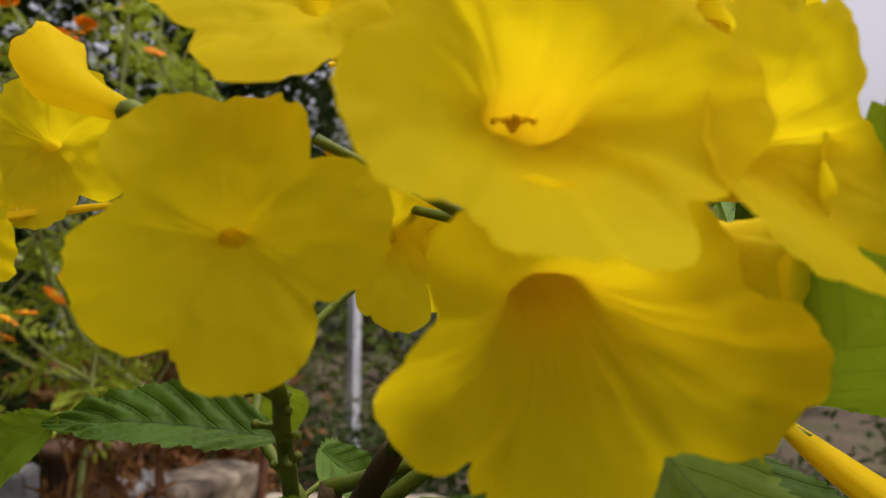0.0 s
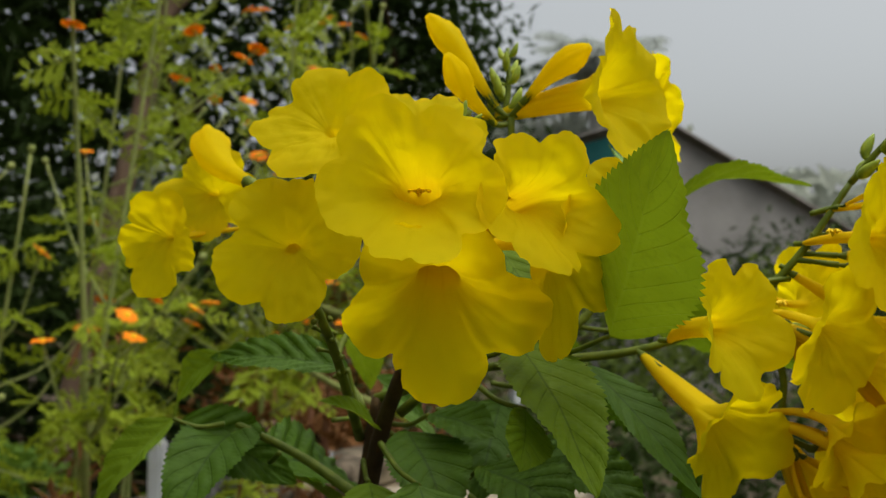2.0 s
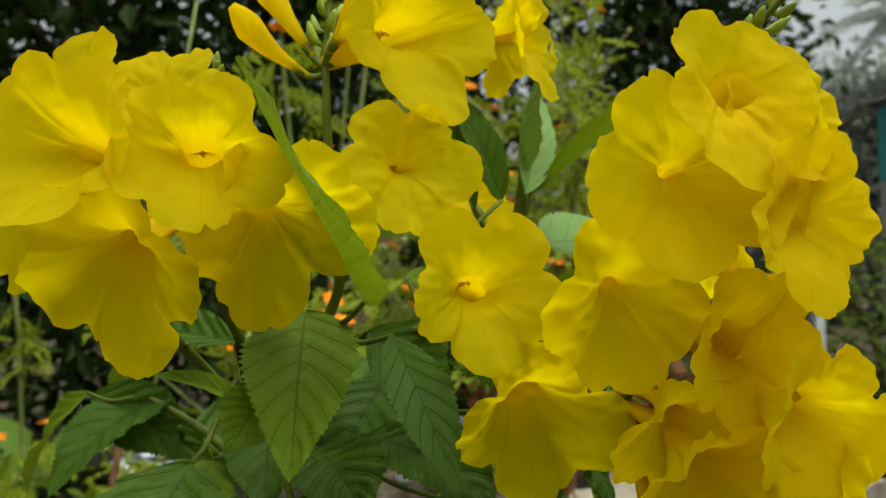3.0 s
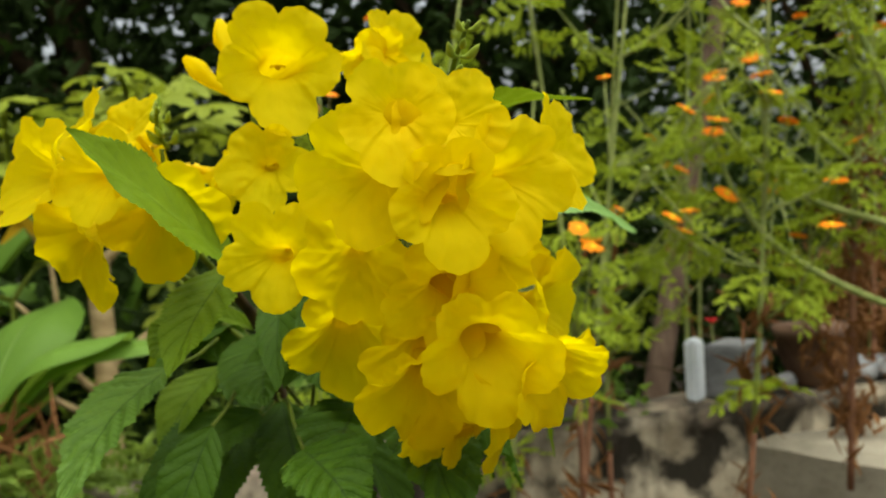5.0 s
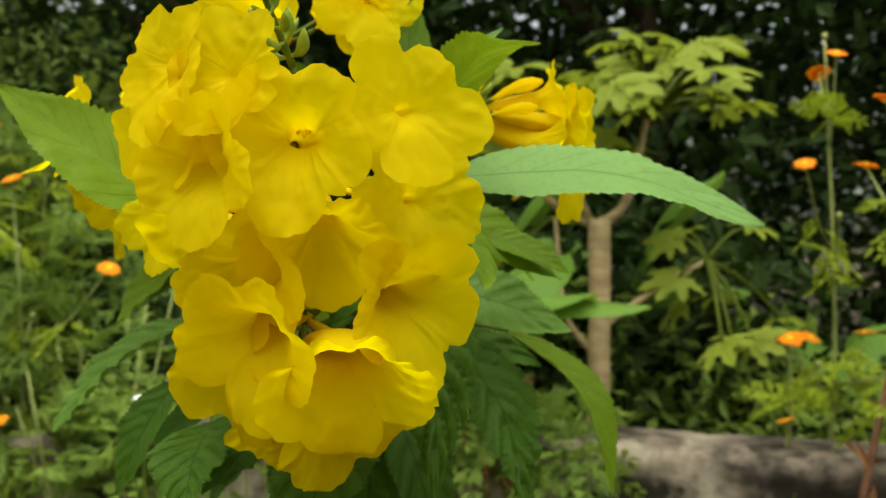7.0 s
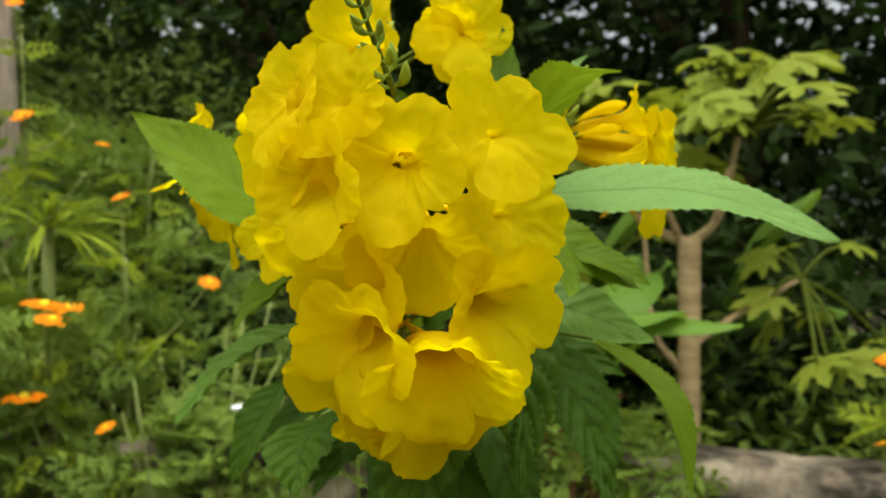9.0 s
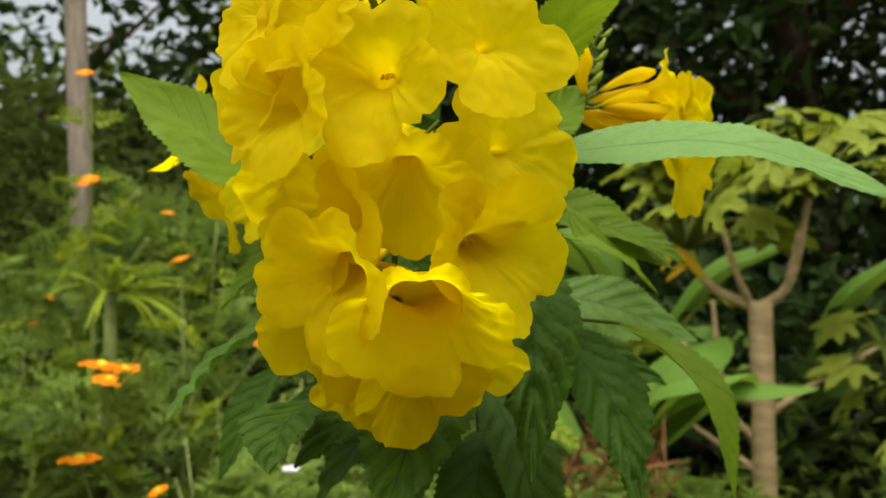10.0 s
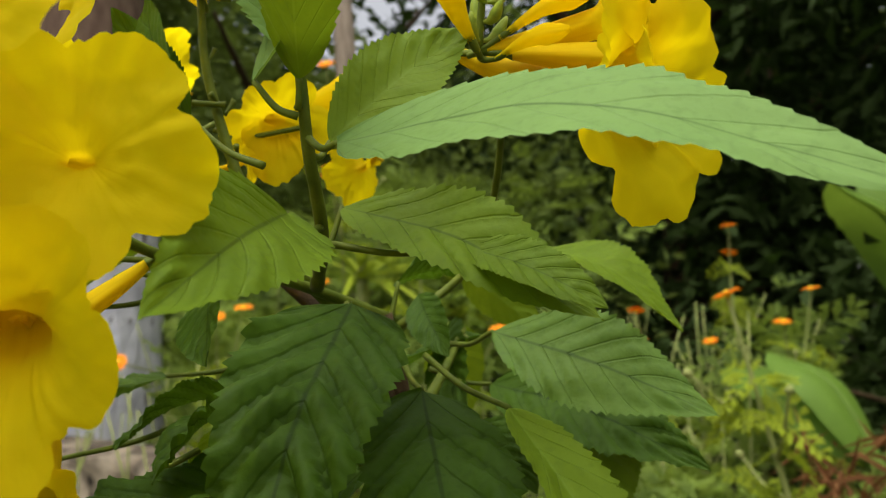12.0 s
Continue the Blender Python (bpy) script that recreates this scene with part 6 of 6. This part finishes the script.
def rough_stone(name, at, size, mat, label, category, seed):
    bm = bmesh.new()
    bmesh.ops.create_icosphere(bm, subdivisions=3, radius=1.0)
    for v in bm.verts:
        k = 1 + 0.28 * noise.noise(v.co * 1.6 + Vector((seed, 0, 0))) + 0.08 * noise.noise(v.co * 5)
        v.co = Vector((v.co.x * size[0] * k, v.co.y * size[1] * k, max(v.co.z * k, -0.7) * size[2]))
    me = bpy.data.meshes.new(name)
    bm.to_mesh(me)
    bm.free()
    me.materials.append(mat)
    for p in me.polygons:
        p.use_smooth = True
    ob = new(name, me)
    ob.location = (at[0], at[1], at[2] + 0.7 * size[2])
    return tagged(ob, label, category)


rough_stone("stone", (-0.745, 2.13, WALL_TOP + 0.004), (0.05, 0.06, 0.03), STONE, "rough grey stone lying on the garden wall", "stone", 1)
rough_stone("stone", (-0.715, 2.21, WALL_TOP + 0.004), (0.045, 0.06, 0.028), STONE, "rough grey stone lying on the garden wall", "stone", 2)
rough_stone("stone", (-0.81, 1.93, WALL_TOP + 0.004), (0.03, 0.035, 0.022), STONE, "small rough stone lying on the garden wall", "stone", 3)


def box_thing(name, label, category, at, size, mat, turn=0.0):
    bm = bmesh.new()
    bmesh.ops.create_cube(bm, size=1.0)
    for v in bm.verts:
        v.co = Vector((v.co.x * size[0], v.co.y * size[1], (v.co.z + 0.5) * size[2]))
    bmesh.ops.bevel(bm, geom=bm.edges[:], offset=0.006, segments=2, affect="EDGES")
    for v in bm.verts:
        v.co += v.co.normalized() * 0.003 * noise.noise(v.co * 40)
    me = bpy.data.meshes.new(name)
    bm.to_mesh(me)
    bm.free()
    me.materials.append(mat)
    ob = new(name, me)
    ob.matrix_world = pose(*at, 0, 0, turn)
    return tagged(ob, label, category)


box_thing("concrete_block", "rough grey concrete block standing on the wall", "block", (-0.865, 1.830, WALL_TOP + 0.006), (0.10, 0.13, 0.115), STONE, 12)
box_thing("white_slab", "narrow white slab leaning by a grey block", "slab", (-0.895, 1.722, WALL_TOP + 0.006), (0.03, 0.045, 0.135), WHITE_PAINT, 10)


def clay_pot():
    pot = thing("clay_pot", "old brown clay pot on the garden wall", "pot", at=(-0.79, 2.02, WALL_TOP + 0.006))
    v, f = tube_mesh([(0, 0, 0), (0, 0, 0.005), (0, 0, 0.06), (0, 0, 0.11), (0, 0, 0.112), (0, 0, 0.135)], [0.045, 0.05, 0.07, 0.078, 0.085, 0.085], 18)
    part("pot_body", v, f, CLAY, pot)


clay_pot()


def sheet_rim():
    rim = thing("plastic_pipe", "bent white plastic pipe resting on the wall", "pipe")
    stalk("pipe", [(-1.27, 1.26, 0.945), (-1.22, 1.37, 0.885), (-1.175, 1.485, 0.838)], [0.010, 0.010], WHITE_PAINT, rim, "", 6, 8)
    stalk("pipe", [(-1.27, 1.26, 0.945), (-1.27, 1.34, 0.946), (-1.265, 1.43, 0.945)], [0.006, 0.006], WHITE_PAINT, rim, "", 6, 8)


sheet_rim()


def white_blossom(at, seed):
    rng = np.random.default_rng(seed)
    ob = thing("white_flower", "small white five-petalled flower on a thin stalk", "flower", group="small white flowers", at=at)
    v, f, u = [], [], []
    for k in range(5):
        w = k * 1.2566 + rng.random()
        d = np.array([math.cos(w), math.sin(w) * 0.8, 0.5])
        s = np.array([-math.sin(w), math.cos(w), 0.0])
        i = len(v)
        for q, h in ((0.05, 0.15), (0.5, 0.55), (0.9, 0.4), (1.0, 0.1)):
            v += [d * q * 0.018 - s * h * 0.018, d * q * 0.018 + s * h * 0.018]
            u += [(-0.4, q), (0.4, q)]
        f += [(i, i + 1, i + 3, i + 2), (i + 2, i + 3, i + 5, i + 4), (i + 4, i + 5, i + 7, i + 6)]
    part("petals", v, f, WHITE_PETAL, ob, uvs=u)
    stalk("stalk", [(0, 0, 0.001), (0.02, 0.01, -at[2] * 0.5), (0.0, 0.03, -at[2])], [0.0012, 0.002, 0.003], GREEN_STALK, ob)


white_blossom((-1.08, -0.12, 0.985), 91)
white_blossom((-0.65, 0.115, 1.092), 92)
white_blossom((-1.20, 0.02, 0.90), 93)


# ---- the far side: house and palm ----
def house():
    """A lean-to house: its tall side wears a teal band, its sheet roof falls away from it."""
    ob = thing("house", "small grey house with a teal upper wall and weathered sheet roof", "house", at=(0.46, 11.92, 0))
    ob.rotation_euler = (0, 0, math.atan2(0.534, 0.846))
    deep, run, tall, low = 2.4, 2.8, 3.36, 2.15

    def prism(name, x0, x1, y0, y1, z0, za, zb, mat, label=""):
        v = [(x0, y0, z0), (x1, y0, z0), (x1, y1, z0), (x0, y1, z0), (x0, y0, za), (x1, y0, zb), (x1, y1, zb), (x0, y1, za)]
        return part(name, v, [(0, 3, 2, 1), (4, 5, 6, 7), (0, 1, 5, 4), (1, 2, 6, 5), (2, 3, 7, 6), (3, 0, 4, 7)], mat, ob, label, smooth=False)
    prism("wall", 0, run, 0, deep, 0, tall, low, GREY_WALL, "grey-brown rendered wall")
    prism("upper_wall", -0.03, -0.003, 0.02, deep - 0.02, 2.38, tall - 0.02, tall - 0.02, TEAL_WALL, "teal painted upper wall")
    n = 48
    verts = []
    for i in range(n + 1):
        y = -0.15 + (deep + 0.3) * i / n
        w = 0.010 * math.cos(i * 3.1416)
        verts += [(-0.14, y, tall + 0.09 + w), (run + 0.2, y, low - 0.05 + w)]
    roof = part("roof", verts, grid_faces(n + 1, 2), ROOF, ob, "corrugated weathered roof sheet", smooth=False)
    roof.modifiers.new("thickness", "SOLIDIFY").thickness = 0.03


house()


def red_flower(base, head):
    """A thin garden flower with a small red head, rising behind the wall."""
    rng = np.random.default_rng(91)
    plant = thing("red_flower", "small red garden flower on a thin stem behind the wall", "flower")
    base, head = np.array(base, float), np.array(head, float)
    stalk("stem", [base, 0.5 * (base + head) + np.array([0.03, 0.0, 0.0]), head], [0.004, 0.003, 0.002], FEATHER_STEM, plant)
    for k in range(7):
        w = 0.9 * k
        out = np.array([math.cos(w), math.sin(w), 0.55])
        v, f, u = leaf_blade(head, head + out * 0.020, (-0.5 * math.cos(w), -0.5 * math.sin(w), 1.0), 0.016, 900 + k, 0.1, 0.2, 5, 0.0, 10, 3, 0.0)
        part("petal", v, f, RED_PETAL, plant, "", u)
    for k in range(5):
        at = base + (head - base) * (0.70 + 0.05 * k)
        w = 2.4 * k
        v, f, u = leaf_blade(at, at + np.array([0.07 * math.cos(w), 0.07 * math.sin(w), rng.uniform(0.0, 0.04)]), (0, 0, 1), 0.028, 910 + k, 0.1, 0.2, 7, 0.0, 14, 3, 0.5)
        part("leaf", v, f, BANANA, plant, "", u)


red_flower((-1.14, 2.10, 0.0), (-1.087, 2.063, 0.971))


def palm(at, height, seed):
    rng = np.random.default_rng(seed)
    tree = thing("palm_tree", "hazy coconut palm far behind the house", "tree", at=(at[0], at[1], 0))
    stalk("trunk", [(0, 0, -0.1), (0.1, 0, height * 0.5), (0, 0, height)], [0.20, 0.15, 0.17], GREY_BARK, tree, "", 8, 10)
    for k in range(26):
        w, e = 6.283 * k / 26 + rng.normal(0, 0.15), rng.uniform(-0.1, 1.2)
        reach = rng.uniform(1.1, 1.7)
        end = np.array([math.cos(w) * reach * math.cos(e * 0.6), math.sin(w) * reach * math.cos(e * 0.6), height + reach * math.sin(e) * 0.9 - 0.4])
        line = curve_points([(0, 0, height), 0.5 * (np.array([0, 0, height]) + end) + np.array([0, 0, 0.32]), end], 12)
        v, f = tube_mesh(line, [0.025, 0.008], 5)
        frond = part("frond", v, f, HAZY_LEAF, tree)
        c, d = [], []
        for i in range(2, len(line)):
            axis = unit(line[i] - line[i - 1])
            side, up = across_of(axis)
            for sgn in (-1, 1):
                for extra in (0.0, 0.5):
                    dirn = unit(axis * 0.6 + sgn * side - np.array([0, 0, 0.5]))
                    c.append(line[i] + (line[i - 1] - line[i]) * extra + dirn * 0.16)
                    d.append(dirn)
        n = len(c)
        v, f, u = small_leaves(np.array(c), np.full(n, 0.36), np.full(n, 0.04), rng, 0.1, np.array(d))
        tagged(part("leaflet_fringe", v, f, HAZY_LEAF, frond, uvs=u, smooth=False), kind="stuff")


palm((-0.58, 20.0), 5.7, 95)
